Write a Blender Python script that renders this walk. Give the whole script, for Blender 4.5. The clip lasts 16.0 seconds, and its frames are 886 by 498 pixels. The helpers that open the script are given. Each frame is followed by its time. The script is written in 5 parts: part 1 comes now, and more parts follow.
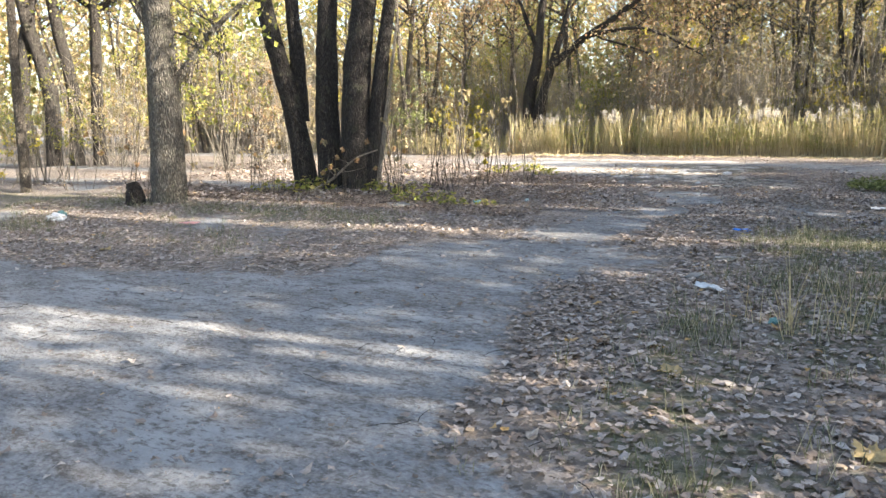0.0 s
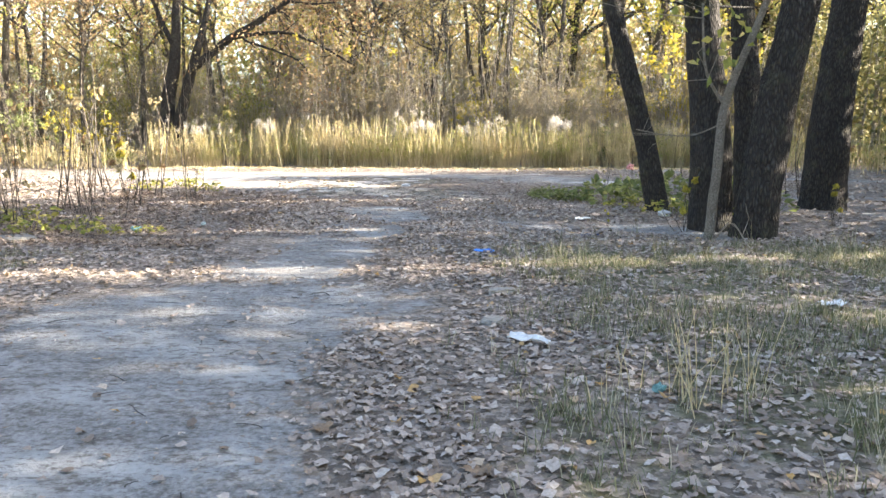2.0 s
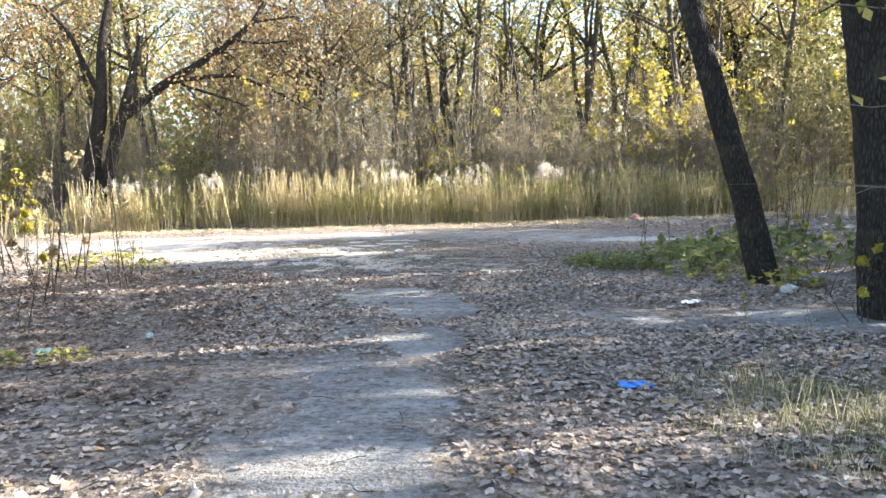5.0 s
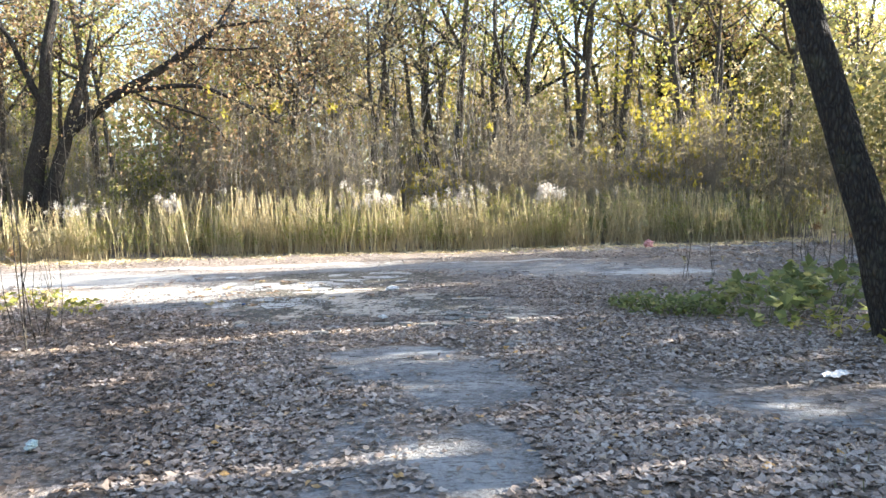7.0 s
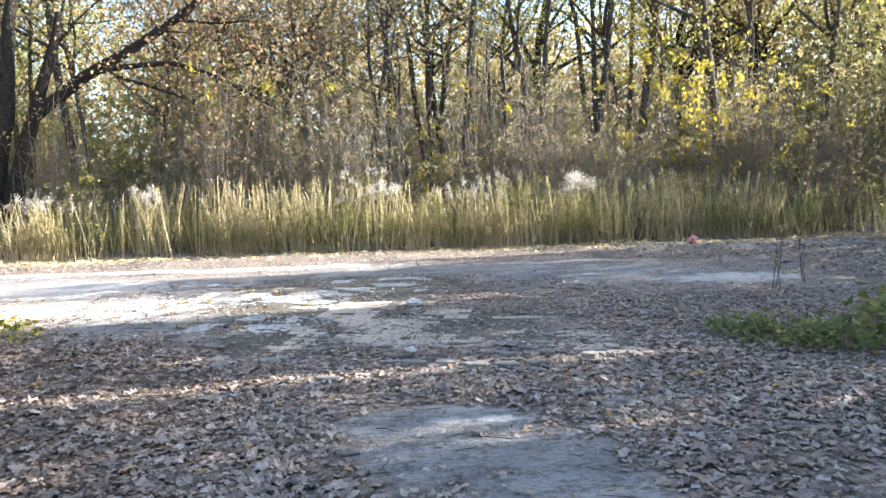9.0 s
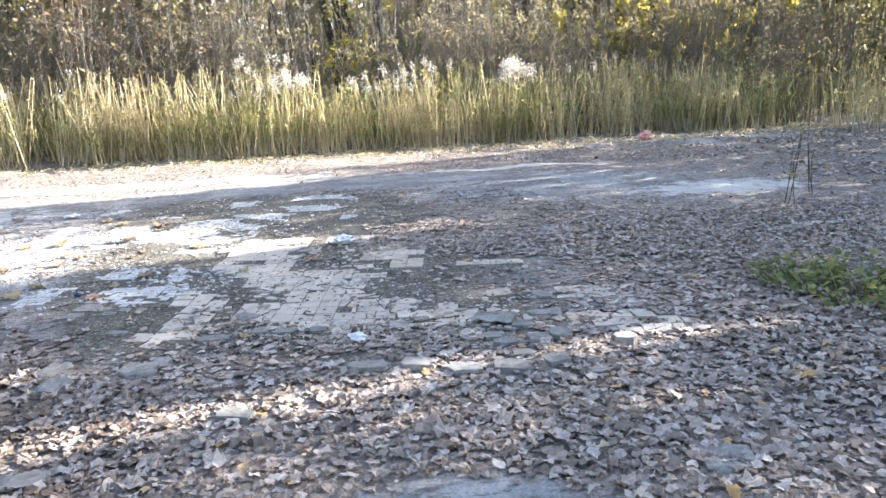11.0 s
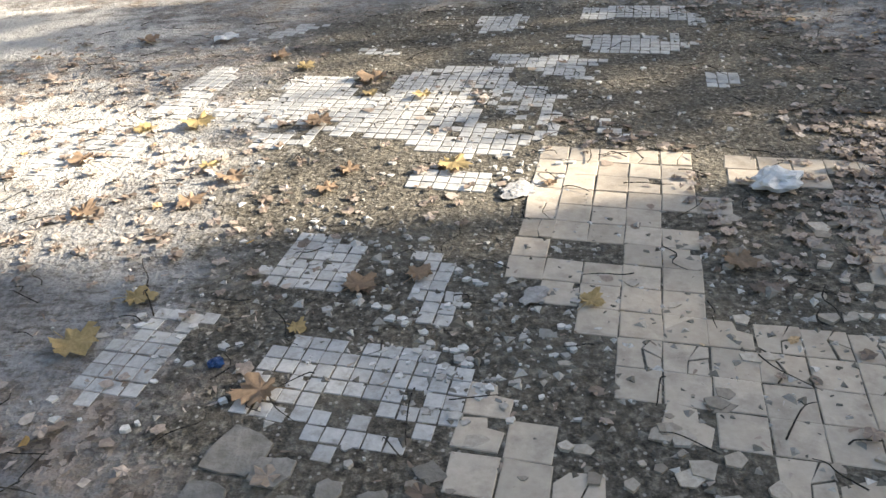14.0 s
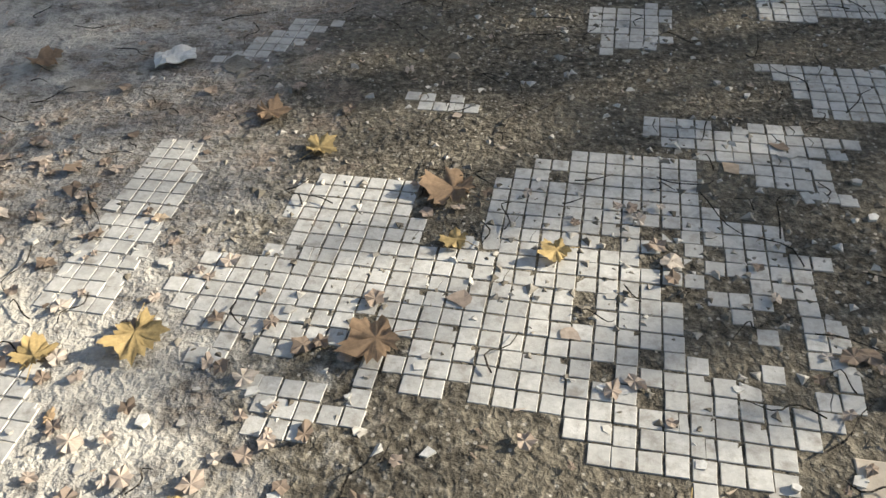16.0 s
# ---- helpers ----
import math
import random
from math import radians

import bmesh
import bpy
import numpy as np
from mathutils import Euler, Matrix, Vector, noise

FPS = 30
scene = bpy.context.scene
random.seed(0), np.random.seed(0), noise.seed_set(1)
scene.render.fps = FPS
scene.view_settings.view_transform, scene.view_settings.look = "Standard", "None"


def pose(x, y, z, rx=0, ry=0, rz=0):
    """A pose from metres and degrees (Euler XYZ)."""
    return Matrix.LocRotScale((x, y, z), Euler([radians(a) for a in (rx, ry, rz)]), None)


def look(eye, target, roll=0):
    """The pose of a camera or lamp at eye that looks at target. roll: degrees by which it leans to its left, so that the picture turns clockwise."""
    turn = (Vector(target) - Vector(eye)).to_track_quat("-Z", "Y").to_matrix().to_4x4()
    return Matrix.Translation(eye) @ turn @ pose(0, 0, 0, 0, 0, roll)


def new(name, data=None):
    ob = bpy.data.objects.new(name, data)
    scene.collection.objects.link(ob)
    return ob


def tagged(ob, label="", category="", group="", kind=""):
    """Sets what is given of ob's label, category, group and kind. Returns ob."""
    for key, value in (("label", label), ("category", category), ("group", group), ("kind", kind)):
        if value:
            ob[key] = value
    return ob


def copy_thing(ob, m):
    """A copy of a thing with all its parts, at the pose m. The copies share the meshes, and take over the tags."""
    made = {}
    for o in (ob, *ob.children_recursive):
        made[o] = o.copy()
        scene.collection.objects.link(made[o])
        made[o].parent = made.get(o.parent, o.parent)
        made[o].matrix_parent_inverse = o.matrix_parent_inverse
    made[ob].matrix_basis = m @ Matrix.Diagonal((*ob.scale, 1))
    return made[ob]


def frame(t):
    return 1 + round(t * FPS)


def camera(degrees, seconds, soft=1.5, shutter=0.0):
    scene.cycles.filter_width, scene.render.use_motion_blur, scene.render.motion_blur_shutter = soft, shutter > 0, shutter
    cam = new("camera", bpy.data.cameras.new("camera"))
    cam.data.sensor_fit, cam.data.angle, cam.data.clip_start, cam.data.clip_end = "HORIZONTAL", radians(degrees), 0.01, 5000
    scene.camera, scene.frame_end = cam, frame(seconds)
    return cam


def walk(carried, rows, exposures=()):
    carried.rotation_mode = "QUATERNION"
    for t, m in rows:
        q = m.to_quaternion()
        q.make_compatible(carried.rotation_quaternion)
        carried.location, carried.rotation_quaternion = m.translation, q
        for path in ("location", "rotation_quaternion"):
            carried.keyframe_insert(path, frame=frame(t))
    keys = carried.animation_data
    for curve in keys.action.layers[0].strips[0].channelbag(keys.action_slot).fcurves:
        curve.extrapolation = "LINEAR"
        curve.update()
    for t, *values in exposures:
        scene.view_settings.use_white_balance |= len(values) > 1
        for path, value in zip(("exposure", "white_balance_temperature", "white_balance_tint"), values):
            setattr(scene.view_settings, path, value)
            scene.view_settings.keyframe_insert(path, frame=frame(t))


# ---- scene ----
cam = camera(62.4, 16.0)
PATH = [
    (0, (4.142, -7.211, 1.311), (3.053, -5.571, 0.958), -1.3),
    (0.5, (3.736, -6.942, 1.307), (2.99, -5.122, 0.946), -0.2),
    (1, (3.399, -6.516, 1.254), (2.881, -4.612, 0.925), 0.7),
    (1.5, (3.021, -6.107, 1.229), (2.669, -4.164, 0.914), -0.0),
    (2, (2.74, -5.681, 1.198), (2.558, -3.717, 0.867), -0.2),
    (2.5, (2.457, -5.219, 1.209), (2.353, -3.244, 0.907), -0.3),
    (3, (2.153, -4.765, 1.23), (2.08, -2.782, 0.985), -0.0),
    (3.5, (1.956, -4.298, 1.224), (1.871, -2.313, 0.992), -0.1),
    (4, (1.714, -3.819, 1.2), (1.638, -1.83, 1.007), 0.1),
    (4.2, (1.622, -3.641, 1.238), (1.567, -1.653, 1.03), -0.6),
    (6.3, (1.182, -1.569, 1.289), (1.238, 0.422, 1.107), -0.9),
    (6.5, (1.099, -1.34, 1.268), (1.172, 0.652, 1.108), -0.8),
    (7, (0.992, -0.808, 1.252), (1.063, 1.185, 1.105), -1.6),
    (7.5, (0.893, -0.271, 1.252), (0.941, 1.721, 1.082), -1.2),
    (8, (0.791, 0.31, 1.266), (0.854, 2.301, 1.088), -1.1),
    (8.2, (0.756, 0.505, 1.247), (0.817, 2.497, 1.08), -1.3),
    (10.3, (0.518, 2.273, 1.375), (0.759, 4.24, 1.107), -2.3),
    (10.5, (0.495, 2.503, 1.395), (0.779, 4.453, 1.051), -2.0),
    (11, (0.483, 3.094, 1.342), (0.805, 5.008, 0.86), -2.4),
    (11.5, (0.377, 3.649, 1.317), (0.711, 5.53, 0.723), -2.1),
    (12, (0.239, 4.208, 1.343), (0.562, 6.054, 0.645), -1.7),
    (12.5, (0.14, 4.833, 1.348), (0.284, 6.647, 0.517), -2.8),
    (13, (-0.026, 5.424, 1.332), (0.074, 7.194, 0.406), -2.0),
    (13.5, (-0.128, 5.987, 1.296), (-0.117, 7.719, 0.294), -2.1),
    (14, (-0.333, 6.513, 1.298), (-0.49, 8.188, 0.216), -4.0),
    (14.5, (-0.506, 7.014, 1.349), (-0.592, 8.606, 0.143), -4.0),
    (15, (-0.549, 7.52, 1.418), (-0.639, 9.088, 0.179), -5.2),
    (15.5, (-0.732, 8.015, 1.392), (-0.724, 9.502, 0.055), -2.4),
    (16, (-0.895, 8.52, 1.366), (-0.99, 9.947, -0.032), -4.1),
]
for_rows = [(t, look(e, g, r)) for t, e, g, r in PATH]
EXPOSURES = [(0, 2.68, 6400, 10), (0.5, 3.05, 6700, 10.5), (2.5, 3.25, 6450, 10.5), (4, 3.08, 6250, 9.5), (7, 2.9, 6000, 9.5), (8, 2.78, 5900, 10), (10.5, 2.9, 5850, 10.5), (11, 3.2, 5800, 11), (12.5, 2.85, 6050, 10.5), (13.5, 2.45, 6250, 10), (14.5, 1.98, 6950, 8), (15, 1.74, 6750, 7), (16, 1.48, 6700, 6.5)]
walk(cam, for_rows, EXPOSURES)

# ---- world, sun, exposure ----
SUN_AZ, SUN_EL = radians(80), radians(22)
SUN_DIR = Vector((math.sin(SUN_AZ) * math.cos(SUN_EL), math.cos(SUN_AZ) * math.cos(SUN_EL), math.sin(SUN_EL)))
world = bpy.data.worlds.new("sky")
scene.world = world
world.use_nodes = True
wn = world.node_tree.nodes
sky = wn.new("ShaderNodeTexSky")
sky.sky_type = "NISHITA"
sky.sun_disc = False
sky.sun_elevation, sky.sun_rotation = SUN_EL, SUN_AZ
sky.dust_density = 2.0
world.node_tree.links.new(sky.outputs[0], wn["Background"].inputs[0])
wn["Background"].inputs[1].default_value = 0.093
sun = new("sun", bpy.data.lights.new("sun", "SUN"))
sun.data.energy, sun.data.angle, sun.data.color = 4.5, radians(0.6), (1.0, 0.91, 0.78)
sun.matrix_world = look(SUN_DIR * 60, (0, 0, 0))


# ---- node helpers ----
class Mat:
    """A node material built line by line."""

    def __init__(self, name, rough=0.8):
        self.m = bpy.data.materials.new(name)
        self.m.use_nodes = True
        self.t = self.m.node_tree
        self.b = self.t.nodes["Principled BSDF"]
        self.b.inputs["Roughness"].default_value = rough
        self.b.inputs["Specular IOR Level"].default_value = 0.25

    def n(self, kind, **kw):
        node = self.t.nodes.new("ShaderNode" + kind)
        for k, v in kw.items():
            node.inputs[k].default_value = v
        return node

    def link(self, a, b):
        self.t.links.new(a, b)

    def coords(self, scale=(1, 1, 1)):
        tc, mp = self.n("TexCoord"), self.n("Mapping")
        mp.inputs["Scale"].default_value = scale
        self.link(tc.outputs["Object"], mp.inputs[0])
        return mp.outputs[0]

    def noise(self, vec, scale, detail=4.0, rough=0.6):
        node = self.n("TexNoise", Scale=scale, Detail=detail, Roughness=rough)
        if vec:
            self.link(vec, node.inputs["Vector"])
        return node.outputs["Fac"]

    def ramp(self, fac, stops, mode="LINEAR"):
        node = self.n("ValToRGB")
        cr = node.color_ramp
        cr.interpolation = mode
        while len(cr.elements) < len(stops):
            cr.elements.new(0.5)
        for el, (p, c) in zip(cr.elements, stops):
            el.position, el.color = p, (*c, 1) if len(c) == 3 else c
        self.link(fac, node.inputs[0])
        return node.outputs[0]

    def mix(self, fac, a, b, blend="MIX"):
        node = self.t.nodes.new("ShaderNodeMix")
        node.data_type, node.blend_type = "RGBA", blend
        for sock, v in ((node.inputs[0], fac), (node.inputs[6], a), (node.inputs[7], b)):
            if isinstance(v, (int, float)):
                sock.default_value = v
            elif isinstance(v, tuple):
                sock.default_value = (*v, 1)
            else:
                self.link(v, sock)
        return node.outputs[2]

    def math(self, op, a, b=0.0, c=None):
        node = self.t.nodes.new("ShaderNodeMath")
        node.operation = op
        for sock, v in zip(node.inputs, (a, b) if c is None else (a, b, c)):
            if isinstance(v, (int, float)):
                sock.default_value = v
            else:
                self.link(v, sock)
        return node.outputs[0]

    def attr(self, name):
        node = self.t.nodes.new("ShaderNodeAttribute")
        node.attribute_name = name
        return node.outputs["Fac"]

    def colour(self, sock):
        self.link(sock, self.b.inputs["Base Color"])
        return self

    def bump(self, height, strength=0.5, dist=0.02):
        node = self.n("Bump", Strength=strength, Distance=dist)
        self.link(height, node.inputs["Height"])
        self.link(node.outputs[0], self.b.inputs["Normal"])
        return self


def grey(v, k=1.0):
    return (v * k, v * k, v * k)


def mat_ground():
    m = Mat("ground_soil", 0.95)
    v = m.coords()
    vor = m.n("TexVoronoi", Scale=31.0)
    warp = m.n("TexNoise", Scale=26.0, Detail=4.0)
    m.link(v, warp.inputs["Vector"])
    bend = m.n("VectorMath")
    bend.operation = "MULTIPLY_ADD"
    bend.inputs[1].default_value = (0.09, 0.09, 0.09)
    m.link(warp.outputs["Color"], bend.inputs[0])
    m.link(v, bend.inputs[2])
    m.link(bend.outputs[0], vor.inputs["Vector"])
    sep = m.n("SeparateColor")
    m.link(vor.outputs["Color"], sep.inputs[0])
    leafy = m.ramp(sep.outputs[0], [(0, (0.09, 0.072, 0.057)), (0.35, (0.18, 0.145, 0.115)), (0.7, (0.28, 0.23, 0.187)), (1, (0.38, 0.32, 0.27))])
    n1 = m.noise(v, 2.3, 6)
    leafy = m.mix(m.math("MULTIPLY", n1, 0.4), leafy, (0.08, 0.062, 0.048))
    grit = m.noise(v, 38, 5, 0.7)
    n2 = m.noise(v, 3.1, 7, 0.65)
    dirt = m.ramp(n2, [(0.3, (0.13, 0.12, 0.11)), (0.5, (0.22, 0.21, 0.197)), (0.68, (0.32, 0.31, 0.292))])
    dirt = m.mix(0.5, dirt, m.ramp(grit, [(0.36, (0.06, 0.054, 0.048)), (0.5, (0.22, 0.212, 0.2)), (0.7, (0.4, 0.388, 0.366))]))
    debris = m.math("MULTIPLY", m.ramp(m.noise(m.coords((0.8, 1.8, 1)), 3.6, 8, 0.72), [(0.5, grey(0)), (0.6, grey(1))]), m.ramp(m.noise(v, 24, 6, 0.75), [(0.42, grey(0)), (0.56, grey(0.85))]))
    dust = m.ramp(m.noise(m.coords((0.7, 1.7, 1)), 1.3, 6, 0.62), [(0.44, grey(0)), (0.62, grey(0.8))])
    dirt = m.mix(dust, dirt, m.mix(n2, (0.27, 0.264, 0.252), (0.4, 0.392, 0.372)))
    flecks = m.ramp(m.noise(m.coords((1, 2.2, 1)), 13, 8, 0.75), [(0.52, grey(0)), (0.6, grey(0.8))])
    dirt = m.mix(flecks, dirt, (0.1, 0.085, 0.07))
    dirt = m.mix(debris, dirt, (0.085, 0.07, 0.058))
    sand = m.mix(m.noise(v, 9, 5), (0.38, 0.355, 0.31), (0.52, 0.495, 0.45))
    dark = m.ramp(grit, [(0.36, (0.026, 0.022, 0.017)), (0.52, (0.1, 0.088, 0.069)), (0.68, (0.25, 0.225, 0.18))])
    dark = m.mix(m.ramp(n2, [(0.46, grey(0)), (0.66, grey(0.6))]), dark, m.mix(grit, (0.085, 0.074, 0.056), (0.24, 0.214, 0.168)))
    rub = m.n("TexVoronoi", Scale=55.0)
    m.link(v, rub.inputs["Vector"])
    pick = m.n("SeparateColor")
    m.link(rub.outputs["Color"], pick.inputs[0])
    few = m.ramp(pick.outputs[0], [(0.7, grey(0)), (0.75, grey(0.8))])
    dark = m.mix(m.math("MULTIPLY", few, m.ramp(rub.outputs["Distance"], [(0.2, grey(1)), (0.3, grey(0))])), dark, (0.36, 0.335, 0.295))
    wob = m.math("SUBTRACT", m.noise(v, 5.5, 6, 0.7), 0.5)

    def mask(name, amount):
        s = m.math("ADD", m.attr(name), m.math("MULTIPLY", wob, amount))
        return m.ramp(s, [(0.38, grey(0)), (0.62, grey(1))])

    col = m.mix(mask("bare", 1.6), leafy, dirt)
    col = m.mix(mask("tilebed", 1.2), col, dark)
    col = m.mix(mask("sand_and_sun", 1.8), col, sand)
    moss = m.mix(m.noise(v, 20, 4), (0.05, 0.055, 0.02), (0.15, 0.15, 0.06))
    col = m.mix(m.math("MULTIPLY", mask("grass", 1.8), 0.55), col, moss)
    m.colour(col)
    hgt = m.math("ADD", grit, m.math("MULTIPLY", vor.outputs["Distance"], 0.7))
    m.bump(m.math("ADD", hgt, m.noise(v, 11, 4)), 0.7, 0.02)
    return m.m


def mat_leaf(name, stops, trans=0.45, rough=0.75, patch=None):
    """Leaves: a colour of its own for each leaf, and light passing through."""
    m = Mat(name, rough)
    geo = m.n("NewGeometry")
    c = m.ramp(geo.outputs["Random Per Island"], stops)
    v = m.coords()
    c = m.mix(m.math("MULTIPLY", m.ramp(m.noise(v, 75, 5, 0.7), [(0.35, grey(0)), (0.65, grey(1))]), 0.38), c, (0.08, 0.06, 0.04))
    if patch:
        c = m.mix(m.ramp(m.noise(v, 0.9, 3), [(0.42, grey(0)), (0.6, grey(0.8))]), c, patch)
    m.colour(c)
    if trans:
        tr = m.n("BsdfTranslucent")
        m.link(c, tr.inputs["Color"])
        mx = m.n("MixShader", Fac=trans)
        out = m.t.nodes["Material Output"]
        m.link(m.b.outputs[0], mx.inputs[1])
        m.link(tr.outputs[0], mx.inputs[2])
        m.link(mx.outputs[0], out.inputs["Surface"])
    return m.m


def mat_bark(name, dark, light, scale=1.0, moss=0.2):
    m = Mat(name, 0.92)
    v = m.coords((9 * scale, 9 * scale, 2.4 * scale))
    warp = m.n("TexNoise", Scale=1.6, Detail=5.0)
    m.link(v, warp.inputs["Vector"])
    bend = m.n("VectorMath")
    bend.operation = "MULTIPLY_ADD"
    bend.inputs[1].default_value = (0.45, 0.45, 0.45)
    m.link(warp.outputs["Color"], bend.inputs[0])
    m.link(v, bend.inputs[2])
    v = bend.outputs[0]
    vor = m.n("TexVoronoi", Scale=4.2)
    vor.feature = "DISTANCE_TO_EDGE"
    m.link(v, vor.inputs["Vector"])
    n = m.noise(v, 2.2, 6, 0.65)
    h = m.math("ADD", m.math("MULTIPLY", vor.outputs[0], 1.6), m.math("MULTIPLY", n, 0.8))
    c = m.ramp(h, [(0.2, tuple(x * 0.45 for x in dark)), (0.5, dark), (0.95, light)])
    v2 = m.coords()
    pale = m.ramp(m.noise(v2, 3.0, 5), [(0.55, grey(0)), (0.72, grey(1))])
    c = m.mix(m.math("MULTIPLY", pale, moss), c, (0.19, 0.2, 0.11))
    m.colour(c).bump(h, 1.0, 0.05)
    return m.m


def mat_rough(name, a, b, scale=20.0, rough=0.85, bump=0.4, rnd=0.25, stain=(0.12, 0.1, 0.08), stains=0.5):
    """Stone, tile and cloth like surfaces: two tones, grain, stains, a tint of its own for each object."""
    m = Mat(name, rough)
    v = m.coords()
    oi = m.n("ObjectInfo")
    add = m.n("VectorMath")
    m.link(v, add.inputs[0])
    sc = m.n("CombineXYZ")
    r = m.math("MULTIPLY", oi.outputs["Random"], 40)
    m.link(r, sc.inputs[0]), m.link(r, sc.inputs[1])
    m.link(sc.outputs[0], add.inputs[1])
    v = add.outputs[0]
    n = m.noise(v, scale, 6, 0.65)
    c = m.mix(m.ramp(n, [(0.3, grey(0)), (0.7, grey(1))]), a, b)
    st = m.ramp(m.noise(v, scale * 0.35, 6, 0.7), [(0.5, grey(0)), (0.68, grey(1))])
    c = m.mix(m.math("MULTIPLY", st, stains), c, stain)
    c = m.mix(m.math("MULTIPLY", oi.outputs["Random"], rnd), c, tuple(x * 0.45 for x in a))
    m.colour(c).bump(n, bump, 0.01)
    return m.m


M_GROUND = mat_ground()
M_LITTER = mat_leaf("dry_leaves", [(0, (0.16, 0.121, 0.094)), (0.25, (0.27, 0.21, 0.167)), (0.55, (0.38, 0.307, 0.253)), (0.8, (0.47, 0.394, 0.333)), (0.96, (0.54, 0.475, 0.41)), (1, (0.5, 0.30, 0.10))], 0.15)
# darker brown litter, used left of the track and tiles
M_LITTER_DARK = mat_leaf("dark_brown_leaves", [(0, (0.09, 0.062, 0.045)), (0.35, (0.17, 0.122, 0.09)), (0.7, (0.27, 0.2, 0.15)), (1, (0.4, 0.32, 0.25))], 0.15)
M_OLIVE = mat_leaf("olive_leaves", [(0, (0.14, 0.17, 0.04)), (0.4, (0.32, 0.34, 0.075)), (0.75, (0.5, 0.44, 0.1)), (1, (0.6, 0.5, 0.2))])
M_FAR = mat_leaf("far_foliage", [(0, (0.14, 0.145, 0.06)), (0.5, (0.36, 0.33, 0.145)), (1, (0.54, 0.49, 0.25))], 0.55, 0.7, (0.52, 0.36, 0.16))
M_YELLOW = mat_leaf("yellow_leaves", [(0, (0.3, 0.3, 0.05)), (0.5, (0.53, 0.44, 0.06)), (1, (0.66, 0.52, 0.1))])
M_SHADE_BUSH = mat_leaf("shade_bush_leaves", [(0, (0.08, 0.09, 0.03)), (0.5, (0.2, 0.19, 0.07)), (1, (0.36, 0.31, 0.12))], 0.2)
M_RUST = mat_leaf("rust_leaves", [(0, (0.24, 0.13, 0.06)), (0.4, (0.46, 0.28, 0.14)), (0.7, (0.58, 0.42, 0.26)), (1, (0.5, 0.42, 0.16))])
M_GREEN = mat_leaf("green_leaves", [(0, (0.11, 0.14, 0.05)), (0.6, (0.25, 0.285, 0.095)), (1, (0.41, 0.4, 0.16))])
M_TWIGLEAF = mat_leaf("faded_leaves", [(0, (0.26, 0.2, 0.11)), (0.5, (0.45, 0.37, 0.2)), (1, (0.62, 0.53, 0.31))])
M_REED = mat_leaf("reed_stems", [(0, (0.26, 0.21, 0.1)), (0.45, (0.54, 0.45, 0.23)), (1, (0.76, 0.66, 0.43))], 0.3, 0.6, (0.7, 0.58, 0.36))
M_REEDLEAF = mat_leaf("reed_leaves", [(0, (0.18, 0.23, 0.05)), (0.5, (0.42, 0.46, 0.12)), (1, (0.6, 0.55, 0.22))], 0.5, 0.6, (0.55, 0.46, 0.26))
M_PLUME = mat_leaf("seed_fluff", [(0, (0.55, 0.5, 0.44)), (1, (0.8, 0.76, 0.7))], 0.5)
M_GRASS = mat_leaf("grass_blades", [(0, (0.09, 0.11, 0.05)), (0.5, (0.2, 0.21, 0.11)), (0.75, (0.38, 0.35, 0.22)), (1, (0.55, 0.5, 0.36))])
M_BARK = mat_bark("dark_bark", (0.034, 0.029, 0.025), (0.078, 0.068, 0.057))
M_BARKMID = mat_bark("brown_bark", (0.085, 0.07, 0.055), (0.21, 0.18, 0.145))
M_BARKPALE = mat_bark("grey_bark", (0.10, 0.088, 0.07), (0.24, 0.215, 0.175), 1.0, 0.35)
M_TWIG = mat_bark("twig_bark", (0.27, 0.23, 0.18), (0.52, 0.47, 0.39), 3.0, 0.1)
M_WHITETILE = mat_rough("white_glaze", (0.4, 0.392, 0.37), (0.55, 0.54, 0.515), 60, 0.45, 0.2, 0.35, (0.2, 0.175, 0.145), 0.7)
M_TANTILE = mat_rough("tan_ceramic", (0.4, 0.34, 0.27), (0.51, 0.445, 0.36), 30, 0.58, 0.25, 0.35, (0.2, 0.165, 0.13), 0.55)
M_STONE = mat_rough("concrete_lump", (0.19, 0.175, 0.15), (0.34, 0.318, 0.282), 26, 0.92, 1.0, 0.5, (0.12, 0.1, 0.075), 0.7)
M_CEMENT = mat_rough("crumbling_cement", (0.27, 0.262, 0.25), (0.42, 0.41, 0.395), 40, 0.95, 1.0, 0.1)
M_EDGING = mat_rough("tan_edging", (0.25, 0.225, 0.19), (0.37, 0.335, 0.285), 30, 0.95, 1.0, 0.2)
M_CHIP = mat_leaf("rubble_chips", [(0, (0.12, 0.108, 0.088)), (0.5, (0.25, 0.232, 0.2)), (0.85, (0.48, 0.46, 0.42)), (1, (0.62, 0.6, 0.56))], 0.0, 0.9)
M_WHITECHIP = mat_leaf("white_tile_chips", [(0, (0.36, 0.34, 0.31)), (0.6, (0.58, 0.57, 0.54)), (1, (0.7, 0.69, 0.66))], 0.0, 0.6)
M_TANCHIP = mat_leaf("tan_tile_chips", [(0, (0.24, 0.21, 0.17)), (0.6, (0.4, 0.35, 0.285)), (1, (0.5, 0.45, 0.38))], 0.0, 0.75)
M_WHITEBAG = mat_rough("white_film", (0.52, 0.515, 0.5), (0.67, 0.665, 0.65), 30, 0.4, 0.5, 0.1, (0.4, 0.38, 0.33), 0.3)
M_BLUE = mat_rough("blue_print", (0.02, 0.16, 0.6), (0.04, 0.26, 0.78), 30, 0.4, 0.3, 0.05, (0.3, 0.4, 0.6), 0.3)
